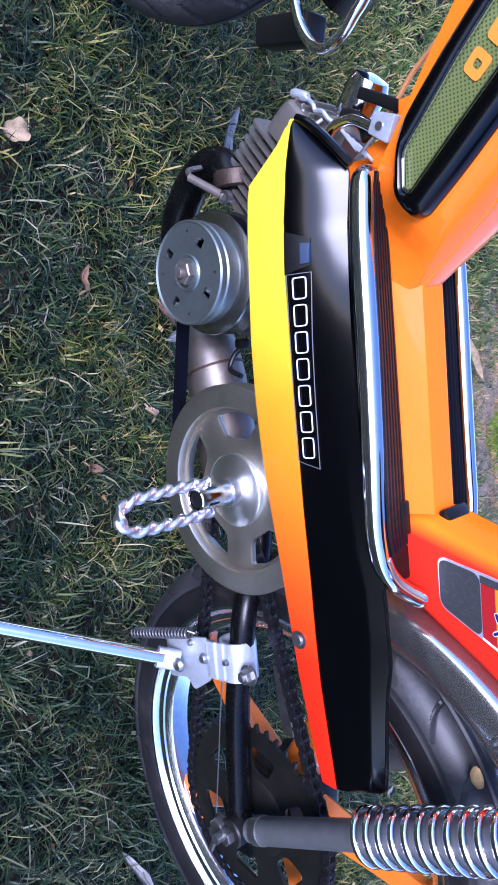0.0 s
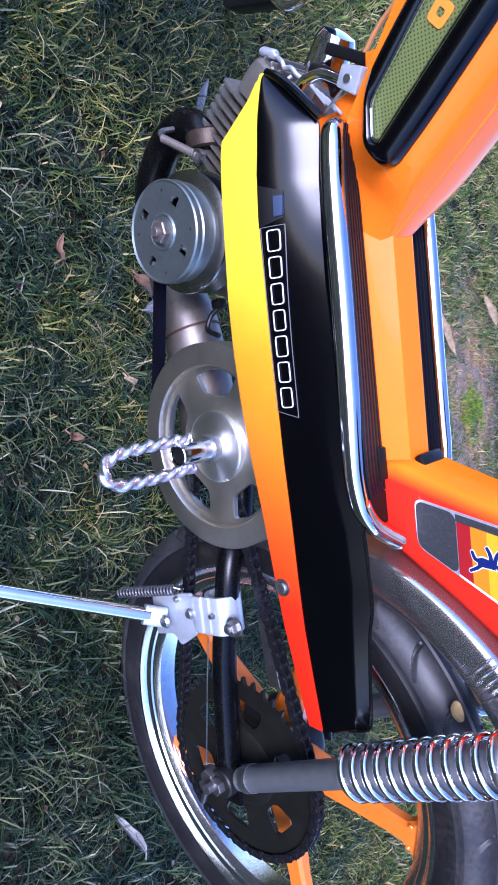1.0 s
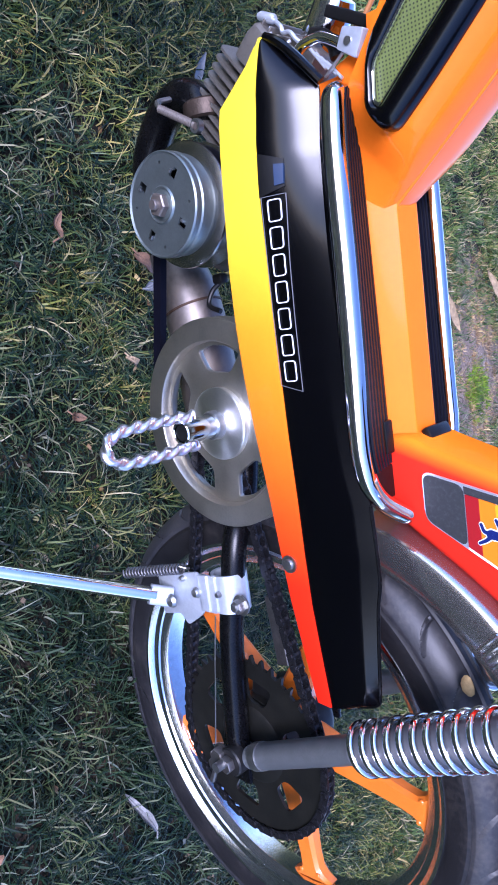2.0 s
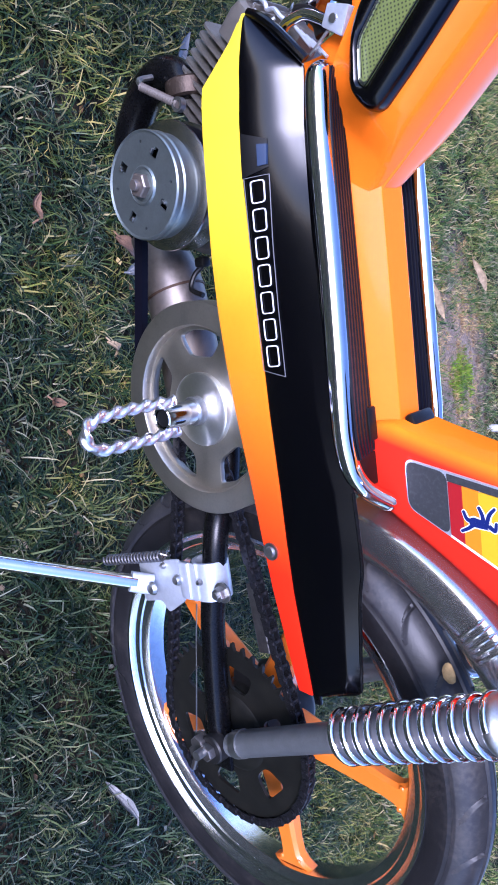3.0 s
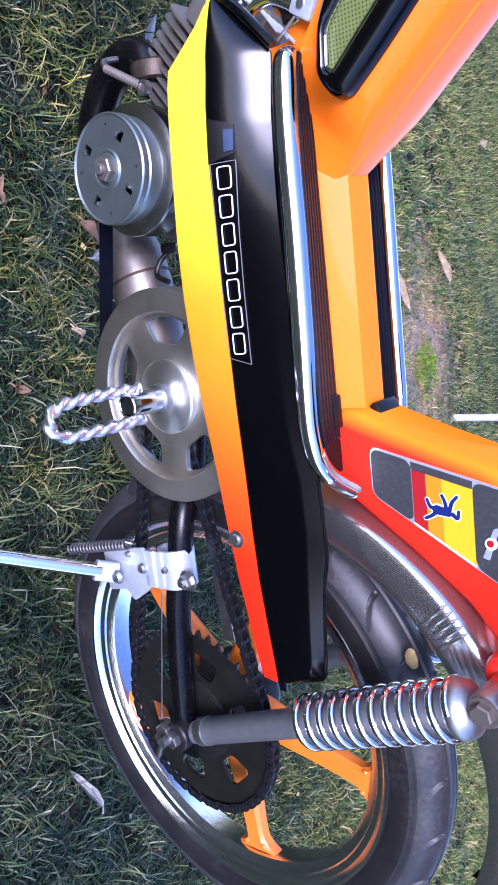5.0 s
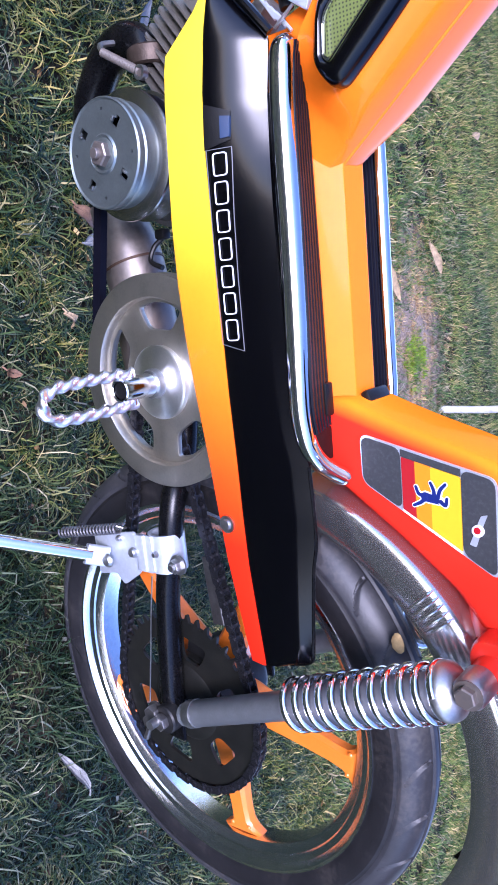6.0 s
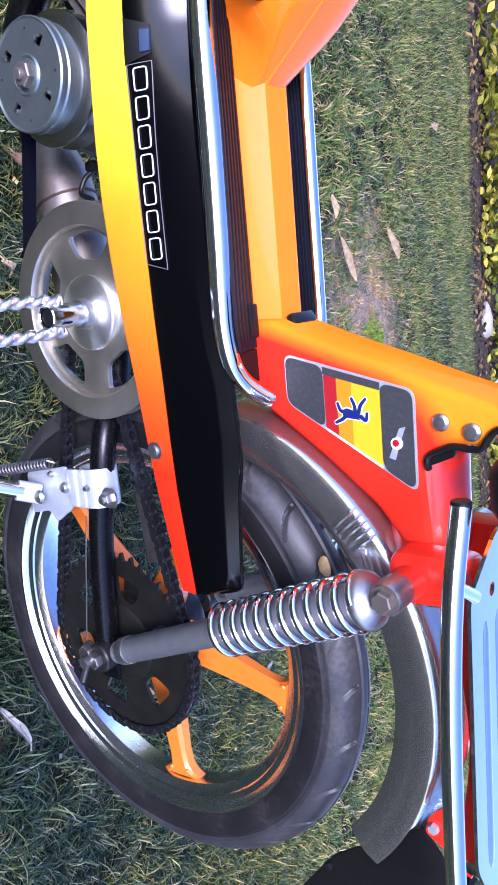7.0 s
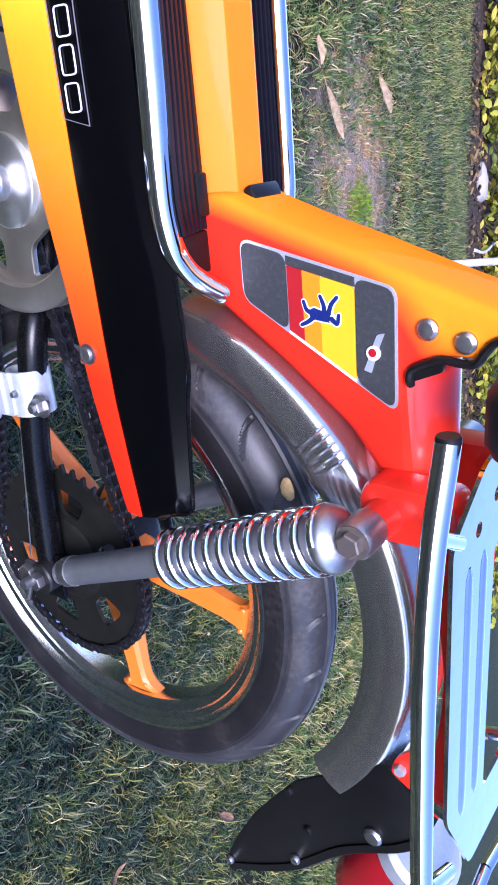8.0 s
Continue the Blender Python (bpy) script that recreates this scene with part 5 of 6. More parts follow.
loops, dsum, ref = [], 0.0, Vector((0, 0, 1))
for k, p in enumerate(pts):
    d = (pts[min(k + 1, len(pts) - 1)] - pts[max(k - 1, 0)]).normalized()
    if k:
        dsum += (p - pts[k - 1]).length
    side = d.cross(ref).normalized()
    tw = dsum / 0.034 * 2 * math.pi
    loops.append([p + (side * math.cos(tw + 2 * math.pi * j / 20) + ref * math.sin(tw + 2 * math.pi * j / 20)) * (0.0051 + 0.0014 * math.cos(2 * 2 * math.pi * j / 20)) for j in range(20)])
rings(b, loops)
part("twisted_loop", b, WORN_CHROME, peg, "twisted chromed bar bent into a loop")
b = B()
lathe(b, [(0.0, -0.1215), (0.0085, -0.1215), (0.0085, -0.118), (0.0, -0.118)], (PX, 0, PZ), 20)
part("peg_plug", b, BLACK_PLASTIC, peg)
b = B()
rod(b, (PX - 0.016, -0.107, PZ), (PX + 0.016, -0.107, PZ), 0.0045, 12)
part("hinge_pin", b, CHROME, peg)

# ---- engine ----
b = B()
lathe(b, [(0.0, -0.028), (0.058, -0.028), (0.064, -0.020), (0.064, 0.035), (0.056, 0.042), (0.0, 0.042)], (CX, 0, CZ0), 40)
part("crankcase", b, ALLOY, moped, "dirty cast alloy crankcase")
A0, AD = Vector((-0.640, -0.002, 0.032)), Vector((-0.60, 0, 0.80)).normalized()
AS = Vector((0, 1, 0))
AT = AD.cross(AS)
b = B()
tube(b, [A0, A0 + AD * 0.095], 0.030, 24)
cyl = part("cylinder", b, ALLOY, moped, "finned alloy engine cylinder")
for k in range(9):
    b = B()
    c = A0 + AD * (0.012 + 0.0088 * k)
    w = 0.043
    L = rounded([(-w, -w), (w, -w), (w, w), (-w, w)], 0.012, 4)
    rings(b, [[c + AD * h + AS * u * 1.0 + AT * v for u, v in L] for h in (-0.0012, 0.0012)])
    part("fin", b, ALLOY, cyl)
b = B()
L = rounded([(-0.040, -0.030), (0.040, -0.030), (0.040, 0.030), (-0.040, 0.030)], 0.008, 4)
c = A0 + AD * 0.088 - AT * 0.006
rings(b, [[c + AD * h + AS * u * f + AT * v * f for u, v in L] for h, f in ((0, 1.0), (0.022, 1.0), (0.031, 0.95), (0.034, 0.86))])
head = part("cylinder_head", b, ALLOY, cyl, "grey cast cylinder head")
for k in range(5):
    b = B()
    q = c - AT * (0.022 - 0.011 * k)
    box(b, tuple(q + AD * 0.034), (0.0022, 0.066, 0.010), Matrix((AT, AS, AD)).transposed(), 0.0006)
    part("head_fin", b, ALLOY, head)
b = B()
tube(b, [(-0.7355, -0.030, 0.114), (-0.7345, -0.030, 0.117), (-0.7275, -0.030, 0.130), (-0.7265, -0.030, 0.132)], [0.0032, 0.0044, 0.0044, 0.0032], 16)
part("plug_cap", b, ZINC, cyl, "small bright plug cap")
b = B()
tube(b, smooth_path([(-0.727, -0.030, 0.130), (-0.718, -0.032, 0.139), (-0.712, -0.032, 0.141), (-0.709, -0.034, 0.150), (-0.700, -0.034, 0.157), (-0.692, -0.03, 0.166)], 6), 0.0020, 8)
part("plug_lead", b, ZINC, cyl)
b = B()
tube(b, smooth_path([(-0.722, -0.030, 0.126), (-0.708, -0.036, 0.129), (-0.698, -0.038, 0.139), (-0.702, -0.034, 0.150)], 6), 0.0017, 8)
part("clip_wire", b, ZINC, cyl)
b = B()
tube(b, smooth_path([(-0.665, -0.030, 0.035), (-0.688, -0.034, 0.024), (-0.697, -0.036, 0.004), (-0.690, -0.036, -0.020), (-0.672, -0.036, -0.042), (-0.645, -0.034, -0.062), (-0.605, -0.020, -0.082), (-0.56, -0.006, -0.090)], 6), 0.0185, 18)
part("exhaust_elbow", b, BLACK_PAINT, moped, "matt black exhaust elbow")
b = B()
lathe(b, [(0.014, -0.009), (0.020, -0.009), (0.0225, -0.007), (0.0225, 0.007), (0.020, 0.009), (0.014, 0.009)], (0, 0, 0), 24, closed=True)
fl = part("exhaust_flange", b, RUSTY, moped, "brown heat-stained flange")
fl.matrix_local = Matrix.Translation((-0.676, -0.033, 0.034)) @ Euler((0, radians(35), radians(90))).to_matrix().to_4x4()
b = B()
pp = smooth_path([(-0.560, 0.0, -0.090), (-0.525, 0.0, -0.072), (-0.48, 0.0, -0.060), (-0.43, 0.002, -0.055), (-0.38, 0.005, -0.055), (-0.33, 0.01, -0.05)], 6)
tube(b, pp, [0.024 + 0.010 * min(1, k / 8) for k in range(len(pp))], 24)
exh = part("exhaust_pipe", b, EXHAUST, moped, "grey steel exhaust pipe stained by heat")
b = B()
tube(b, [(-0.491, 0, -0.0622), (-0.4885, 0, -0.0614)], 0.0350, 24)
part("weld_bead", b, simple("rusty_weld", (0.07, 0.04, 0.025), 0.6, 0.6, scale=120, amount=0.5), exh)
b = B()
P = [Vector((-0.677, -0.080, 0.020)) + (Vector((-0.649, -0.080, 0.067)) - Vector((-0.677, -0.080, 0.020))) * (k / 30) for k in range(31)]
tube(b, P, [0.0036 + 0.0006 * math.cos(k * math.pi) for k in range(31)], 10)
hose = part("ribbed_hose", b, LIGHT_HOSE, moped, "short pale ribbed hose")
b = B()
tube(b, smooth_path([(-0.677, -0.080, 0.020), (-0.686, -0.075, 0.012), (-0.690, -0.06, 0.014)], 5), 0.0028, 8)
part("hose_hook", b, STEEL, hose)
b = B()
lathe(b, [(0.004, -0.003), (0.0065, -0.003), (0.0065, 0.003), (0.004, 0.003)], (-0.649, -0.080, 0.067), 14, closed=True)
part("hose_clip", b, STEEL, hose)
b = B()
tube(b, smooth_path([(-0.512, -0.02, 0.008), (-0.504, -0.025, 0.000), (-0.490, -0.03, -0.002), (-0.482, -0.03, 0.014)], 6), 0.0028, 10)
box(b, (-0.516, -0.02, 0.009), (0.011, 0.012, 0.014), None, 0.003)
part("drain_tap", b, BLACK_PLASTIC, moped)
# carburettor, intake bits, cable
b = B()
tube(b, [(-0.690, 0.004, 0.139), (-0.696, 0.003, 0.146), (-0.728, -0.001, 0.178), (-0.733, -0.002, 0.183), (-0.735, -0.002, 0.185)], [0.0165, 0.0190, 0.0190, 0.0155, 0.005], 28)
carb = part("carburettor", b, CHROME, moped, "chromed carburettor body")
b = B()
tube(b, [(-0.716, -0.020, 0.184), (-0.704, -0.020, 0.205), (-0.692, -0.020, 0.225)], 0, flat=rounded([(-0.006, -0.005), (0.006, -0.005), (0.006, 0.005), (-0.006, 0.005)], 0.002, 3))
part("black_strap", b, BLACK_PLASTIC, carb)
b = B()
tube(b, smooth_path([(-0.672, -0.045, 0.150), (-0.679, -0.045, 0.158), (-0.688, -0.045, 0.169), (-0.690, -0.045, 0.179), (-0.689, -0.045, 0.191), (-0.683, -0.045, 0.202), (-0.676, -0.045, 0.212)], 6), 0.0048, 14)
part("bent_pipe", b, CHROME, carb, "bent chromed pipe")
b = B()
plate(b, rounded([(-0.687, 0.218), (-0.679, 0.238), (-0.659, 0.228), (-0.672, 0.210)], 0.002, 3), -0.053, -0.036, bevel=0.001)
part("terminal_block", b, ZINC, carb, "pale grey terminal block")
b = B()
rod(b, (-0.674, -0.0545, 0.2225), (-0.674, -0.0525, 0.2225), 0.0035, 12)
rod(b, (-0.668, -0.050, 0.214), (-0.655, -0.052, 0.196), 0.0014, 8)
part("terminal_screw", b, STEEL, carb)
b = B()
box(b, (-0.688, -0.012, 0.150), (0.036, 0.034, 0.026), Euler((0, radians(-40), 0)).to_matrix(), 0.004)
part("intake_manifold", b, ALLOY, carb)
for k in range(4):
    b = B()
    rod(b, (-0.684 + 0.005 * k, -0.044, 0.178 + 0.005 * k), (-0.664 + 0.004 * k, -0.044, 0.192 + 0.005 * k), 0.0015, 8)
    part("throttle_link", b, ZINC, carb)
b = B()
tube(b, smooth_path([(-0.700, -0.03, 0.172), (-0.694, -0.035, 0.185), (-0.684, -0.035, 0.195), (-0.672, -0.035, 0.198)], 5), 0.006, 12)
part("fuel_hose", b, BLACK_PLASTIC, carb)
b = B()
plate(b, [(-0.664, 0.198), (-0.670, 0.217), (-0.640, 0.232), (-0.636, 0.210)], -0.040, -0.028, bevel=0.001)
plate(b, [(-0.696, 0.228), (-0.696, 0.243), (-0.660, 0.240), (-0.672, 0.226)], -0.033, -0.022, bevel=0.001)
part("orange_bracket", b, ORANGE_PAINT, moped)
b = B()
tube(b, smooth_path([(-0.692, -0.02, 0.208), (-0.702, -0.02, 0.220), (-0.716, -0.02, 0.234), (-0.728, -0.02, 0.251), (-0.752, -0.02, 0.287), (-0.79, -0.015, 0.345)], 8), 0.0022, 8)
part("throttle_cable", b, RUST_CABLE, moped, "tan throttle cable")

# ---- side stand ----
b = B()
plate(b, rounded([(-0.204, -0.072), (-0.216, -0.004), (-0.170, -0.002), (-0.152, -0.030), (-0.164, -0.040), (-0.158, -0.070)], 0.005, 4), -0.0985, -0.0950, bevel=0.0006)
stand = part("side_stand", b, ZINC, moped, "chromed side stand on a zinc clamp bracket")
b = B()
plate(b, rounded([(-0.213, -0.008), (-0.213, 0.018), (-0.172, 0.018), (-0.172, -0.010)], 0.004, 4), -0.0960, -0.0935, bevel=0.0006)
lathe(b, [(0.0160, -0.0205), (0.0195, -0.0205), (0.0195, 0.0205), (0.0160, 0.0205)], (-0.1925, -0.0745, 0.0195), 28, closed=True, axis="x")
part("clamp", b, ZINC, stand, "zinc clamp round the swing arm")
b = B()
box(b, (-0.193, -0.0955, 0.001), (0.040, 0.006, 0.014), None, 0.001)
part("gusset", b, ZINC, stand)
b = B()
nut(b, (-0.184, -0.088, 0.046), 0.0078, 0.008)
lathe(b, [(0, -0.001), (0.011, -0.001), (0.011, 0.001), (0, 0.001)], (-0.184, -0.087, 0.046), 20)
rod(b, (-0.184, -0.099, 0.046), (-0.184, -0.080, 0.046), 0.0038, 10)
part("clamp_bolt", b, STEEL, stand)
for x, y, z, r in ((-0.1834, -0.1110, -0.036, 0.0075), (-0.193, -0.0985, -0.008, 0.006), (-0.194, -0.0938, 0.022, 0.0036), (-0.206, -0.0985, -0.028, 0.0035)):
    b = B()
    lathe(b, [(0, -0.005), (r * 0.7, -0.0045), (r, -0.0015), (r, 0), (0, 0)], (x, y, z), 18)
    part("rivet", b, STEEL, stand)
P0, P1 = Vector((-0.1835, -0.104, -0.046)), Vector((-0.2911, -0.3452, -0.1794))
b = B()
d = (P1 - P0).normalized()
tube(b, [P0 + d * 0.0, P0 + d * 0.024], 0, flat=rounded([(-0.011, -0.007), (0.011, -0.007), (0.011, 0.007), (-0.011, 0.007)], 0.004, 3))
part("pivot_fork", b, ZINC, stand)
b = B()
tube(b, [P0 + d * 0.018, P1, P1 + d * 0.012], [0.0082, 0.0082, 0.0082], 18)
part("leg", b, CHROME, stand, "chromed stand leg")
b = B()
lathe(b, [(0, 0), (0.020, 0), (0.022, 0.003), (0.018, 0.006), (0, 0.006)], (0, 0, 0), 24, axis="z")
ft = part("foot", b, CHROME, stand)
ft.matrix_local = Matrix.Translation(P1 + d * 0.006) @ Euler((radians(-LEAN), 0, 0)).to_matrix().to_4x4()
b = B()
S0, S1 = Vector((-0.2205, -0.103, -0.014)), Vector((-0.207, -0.120, -0.108))
ax = (S1 - S0).normalized()
e = ax.orthogonal().normalized()
g = ax.cross(e)
pts = [S0 - ax * 0.004, S0]
for k in range(18 * 10 + 1):
    a = 2 * math.pi * k / 10
    pts.append(S0 + (S1 - S0) * (0.06 + 0.88 * k / 180) + (e * math.cos(a) + g * math.sin(a)) * 0.0052)
pts += [S1, S1 + ax * 0.030 + e * 0.002]
tube(b, pts, 0.0013, 6, up=tuple(ax))
part("return_spring", b, DARK_STEEL, stand, "steel return spring")

# ---- garden: soil, grass, leaves, border ----
def height(x, y):
    return 0.010 * noise.noise(Vector((x * 1.7, y * 1.7, 0.3))) + 0.006 * noise.noise(Vector((x * 6, y * 6, 1.3)))


xs = sorted({round(v, 3) for v in [-300, -120, -50, -20, -10, -6, -4] + [-3 + 0.1 * k for k in range(61)] + [4, 6, 10, 20, 50, 120, 300]})
ys = sorted({round(v, 3) for v in [-300, -120, -50, -20, -8, -4, -2] + [-1.2 + 0.1 * k for k in range(68)] + [6, 8, 12, 20, 50, 120, 300]})
b = B()
grid = [[b.verts.new((x, y, height(x, y) if abs(x) < 5 and abs(y) < 7 else 0.0)) for x in xs] for y in ys]
for r0, r1 in zip(grid, grid[1:]):
    for k in range(len(xs) - 1):
        b.faces.new((r0[k], r0[k + 1], r1[k + 1], r1[k]))
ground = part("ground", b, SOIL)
tagged(ground, "bare soil with moss and dry thatch under the lawn", "ground", kind="structure")


def blades(name, n, x0, x1, y0, y1, length, width, label, seed, thin, tint=None):
    """Rosettes of bowed blades of grass; far ones are a single face each."""
    rng = np.random.default_rng(seed)
    tn = max(40, n // 34)
    tx, ty = rng.uniform(x0, x1, tn), rng.uniform(y0, y1, tn)
    t_len = rng.uniform(0.55, 1.35, tn)
    t_dir = rng.uniform(0, 2 * np.pi, tn)
    k = rng.integers(0, tn, n)
    spread = 0.013 if not thin else 0.07
    ox, oy = rng.normal(0, spread, n), rng.normal(0, spread, n)
    out = np.arctan2(oy, ox)
    x, y = tx[k] + ox, ty[k] + oy
    loose = rng.random(n) < 0.22
    x[loose], y[loose] = rng.uniform(x0, x1, loose.sum()), rng.uniform(y0, y1, loose.sum())
    # worn patch beside the stake
    bare = np.minimum(1.0, 1.3 * np.exp(-(((x + 0.16) / 0.32) ** 2 + ((y - 2.20) / 0.46) ** 2))) * 0.96
    wav = 0.5 + 0.5 * np.sin(x * 5.1 + 1.7 * np.sin(y * 3.3)) * np.sin(y * 4.3 + 1.2 * np.sin(x * 2.7))
    edge = np.minimum(np.minimum(x - x0, x1 - x), np.minimum(y - y0, y1 - y))
    drop = np.maximum(np.maximum(bare, 0.40 * (1 - wav)), np.clip(1 - edge / 0.4, 0, 1))
    if tint in (MOSS, STRAW):          # patches with a ragged edge
        cx, cy, hx, hy = (x0 + x1) / 2, (y0 + y1) / 2, (x1 - x0) / 2, (y1 - y0) / 2
        d = np.hypot((x - cx) / hx, (y - cy) / hy) + 0.25 * np.sin(x * 41 + 2 * np.sin(y * 23)) * np.sin(y * 37 + np.sin(x * 29))
        drop = np.clip((d - 0.45) / 0.5, 0.0, 1.0)
    keep = rng.random(n) > drop
    x, y, k, out, loose = x[keep], y[keep], k[keep], out[keep], loose[keep]
    n = len(x)
    z = np.array([height(float(a), float(c)) for a, c in zip(x, y)]) - 0.003
    L = length * t_len[k] * rng.uniform(0.45, 1.2, n)
    # blades of a rosette fan outwards and comb a little to the tuft's own side
    px = np.cos(out) + 0.7 * np.cos(t_dir[k]) + rng.normal(0, 0.55, n)
    py = np.sin(out) + 0.7 * np.sin(t_dir[k]) + rng.normal(0, 0.55, n)
    a = np.where(loose, rng.uniform(0, 2 * np.pi, n), np.arctan2(py, px))
    lean = np.clip(rng.normal(0.62, 0.28, n), 0.05, 1.25)
    bow = rng.uniform(0.25, 0.85, n)                 # each joint bends further over
    swing = rng.normal(0, 0.38, n)                   # and sideways
    w = width * rng.uniform(0.6, 1.3, n) / 2
    dx, dy = np.cos(a), np.sin(a)
    sx, sy = -dy, dx
    joints = 1 if thin else 3
    p = [x, y, z]
    rows = [(p, 0.8)]
    for j in range(joints):
        th = np.minimum(lean + bow * (j if joints > 1 else 0.6), 1.72)
        aj = a + swing * j
        step = L / joints
        p = [p[0] + np.cos(aj) * np.sin(th) * step, p[1] + np.sin(aj) * np.sin(th) * step, p[2] + np.cos(th) * step]
        p[2] = np.maximum(p[2], z + 0.004)
        rows.append((p, (1.0, 0.8, 0.0)[j]))
    ends = []
    for (qx, qy, qz), f in rows[:-1]:
        ends += [np.stack([qx - sx * w * f, qy - sy * w * f, qz], 1), np.stack([qx + sx * w * f, qy + sy * w * f, qz], 1)]
    ends.append(np.stack(rows[-1][0], 1))
    V = np.stack(ends, 1).reshape(-1, 3)
    c = len(ends)
    o = np.arange(n)[:, None] * c
    faces = []
    for j in range(joints - 1):
        faces += (o + np.array([[2 * j, 2 * j + 1, 2 * j + 3, 2 * j + 2]])).tolist()
    faces += (o + np.array([[c - 3, c - 2, c - 1]])).tolist()
    me = bpy.data.meshes.new(name)
    me.from_pydata(V.tolist(), [], faces)
    me.materials.append(tint or GRASS)
    return tagged(new(name, me), label, "grass", kind="stuff")


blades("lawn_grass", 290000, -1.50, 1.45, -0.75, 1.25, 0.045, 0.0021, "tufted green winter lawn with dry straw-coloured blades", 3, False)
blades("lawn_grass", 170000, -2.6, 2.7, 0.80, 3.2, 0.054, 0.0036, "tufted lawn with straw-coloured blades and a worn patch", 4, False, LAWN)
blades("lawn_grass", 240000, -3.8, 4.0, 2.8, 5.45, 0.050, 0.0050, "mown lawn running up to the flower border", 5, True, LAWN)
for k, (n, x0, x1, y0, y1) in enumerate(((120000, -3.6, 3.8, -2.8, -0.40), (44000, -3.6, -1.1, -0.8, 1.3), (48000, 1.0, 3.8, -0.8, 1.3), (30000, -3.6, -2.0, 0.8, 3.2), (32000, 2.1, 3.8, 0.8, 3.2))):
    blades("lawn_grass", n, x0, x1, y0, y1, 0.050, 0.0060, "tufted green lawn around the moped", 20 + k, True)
blades("dry_thatch", 30000, -0.75, 0.45, 1.45, 3.05, 0.026, 0.0022, "pinkish straw and thatch on the worn patch", 9, False, STRAW)
blades("moss_tuft", 3200, -0.24, 0.04, 1.98, 2.36, 0.034, 0.0034, "bright green mossy tuft in the worn patch", 8, False, MOSS)


def dry_leaf(x, y, length, width, turn, curl, material, label, z=0.030, tip=0.1, tilt=None):
    """A curled leaf with a midrib and an uneven edge."""
    b, nx, ny = B(), 14, 8
    rows = []
    rs = random.Random(int(abs(x * 7919 + y * 104729) * 10) + 1)
    ph = rs.uniform(0, 6)
    for i in range(nx + 1):
        t = i / nx
        w = width * (math.sin(math.pi * min(1, t * 0.96 + 0.03)) ** 0.7) * (1 + 0.10 * math.sin(t * 17 + ph))
        row = []
        for j in range(ny + 1):
            s = j / ny * 2 - 1
            c = curl * s
            r = w / 2 / max(abs(curl), 0.05)
            row.append(((t - 0.5) * length, r * math.sin(c), r * (1 - math.cos(c)) + 0.006 * math.sin(t * 5 + ph) + (0.0012 if j == ny // 2 else 0) - 0.3 * tip * length * (t - 0.5) ** 2))
        rows.append(row)
    for layer in (0.0, -0.0012):
        vs = [[b.verts.new((p[0], p[1], p[2] + layer)) for p in r] for r in rows]
        for r0, r1 in zip(vs, vs[1:]):
            for j in range(ny):
                b.faces.new((r0[j], r0[j + 1], r1[j + 1], r1[j]))
    rod(b, (-0.5 * length, 0, 0.002), (-0.66 * length, 0.004, -0.004), 0.0012, 6)
    ob = part("dry_leaf", b, material, None)
    ob.matrix_world = pose(x, y, z + height(x, y), rs.uniform(-12, 12) if tilt is None else tilt, rs.uniform(-10, 10), turn)
    return tagged(ob, label, "leaf", "fallen leaves on the lawn")


dry_leaf(-0.490, 2.480, 0.170, 0.036, 40, 0.9, LEAF_BEIGE, "rolled tan dry leaf on the lawn", 0.040, tilt=48)
dry_leaf(-0.430, 1.765, 0.180, 0.030, 33, 0.9, LEAF_BEIGE, "rolled beige dry leaf on the grass", 0.040, tilt=45)
dry_leaf(-0.595, 1.635, 0.090, 0.028, -25, 0.9, LEAF_BEIGE, "narrow rolled tan leaf on the grass", 0.040, tilt=45)
dry_leaf(-1.100, 3.590, 0.110, 0.050, 80, 1.0, LEAF_BEIGE, "pale dry leaf on the far lawn", 0.035)
dry_leaf(0.178, -0.005, 0.085, 0.019, 205, 1.5, LEAF_WHITE, "shrivelled grey-white leaf beside the rear wheel", 0.022)
dry_leaf(-0.432, 0.115, 0.030, 0.016, 40, 0.9, LEAF_BEIGE, "small beige leaf among the grass", 0.030)
dry_leaf(-0.775, -0.075, 0.036, 0.028, 100, 0.7, LEAF_BEIGE, "crumpled cream leaf on the grass", 0.032)
dry_leaf(-0.378, 0.000, 0.026, 0.013, 70, 0.9, LEAF_BROWN, "small brown leaf among the grass", 0.028)
dry_leaf(-0.860, 0.390, 0.120, 0.030, 150, 0.8, LEAF_WHITE, "bluish grey dead leaf on the lawn", 0.026)
dry_leaf(-0.617, 0.015, 0.036, 0.015, 160, 0.9, LEAF_BROWN, "curled reddish-brown leaf on the grass", 0.030)
dry_leaf(-0.570, 0.185, 0.055, 0.026, 60, 0.8, LEAF_BROWN, "russet leaf under the engine", 0.030)
dry_leaf(-0.545, 0.205, 0.060, 0.022, 110, 0.8, LEAF_WHITE, "pale twig-like leaf under the engine", 0.030)
dry_leaf(1.140, 0.585, 0.075, 0.026, 35, 1.2, LEAF_BROWN, "light brown leaf on the grass behind the moped", 0.032)
dry_leaf(0.080, -0.260, 0.060, 0.026, 95, 0.9, LEAF_BROWN, "dull brown leaf beside the rear tyre", 0.026)
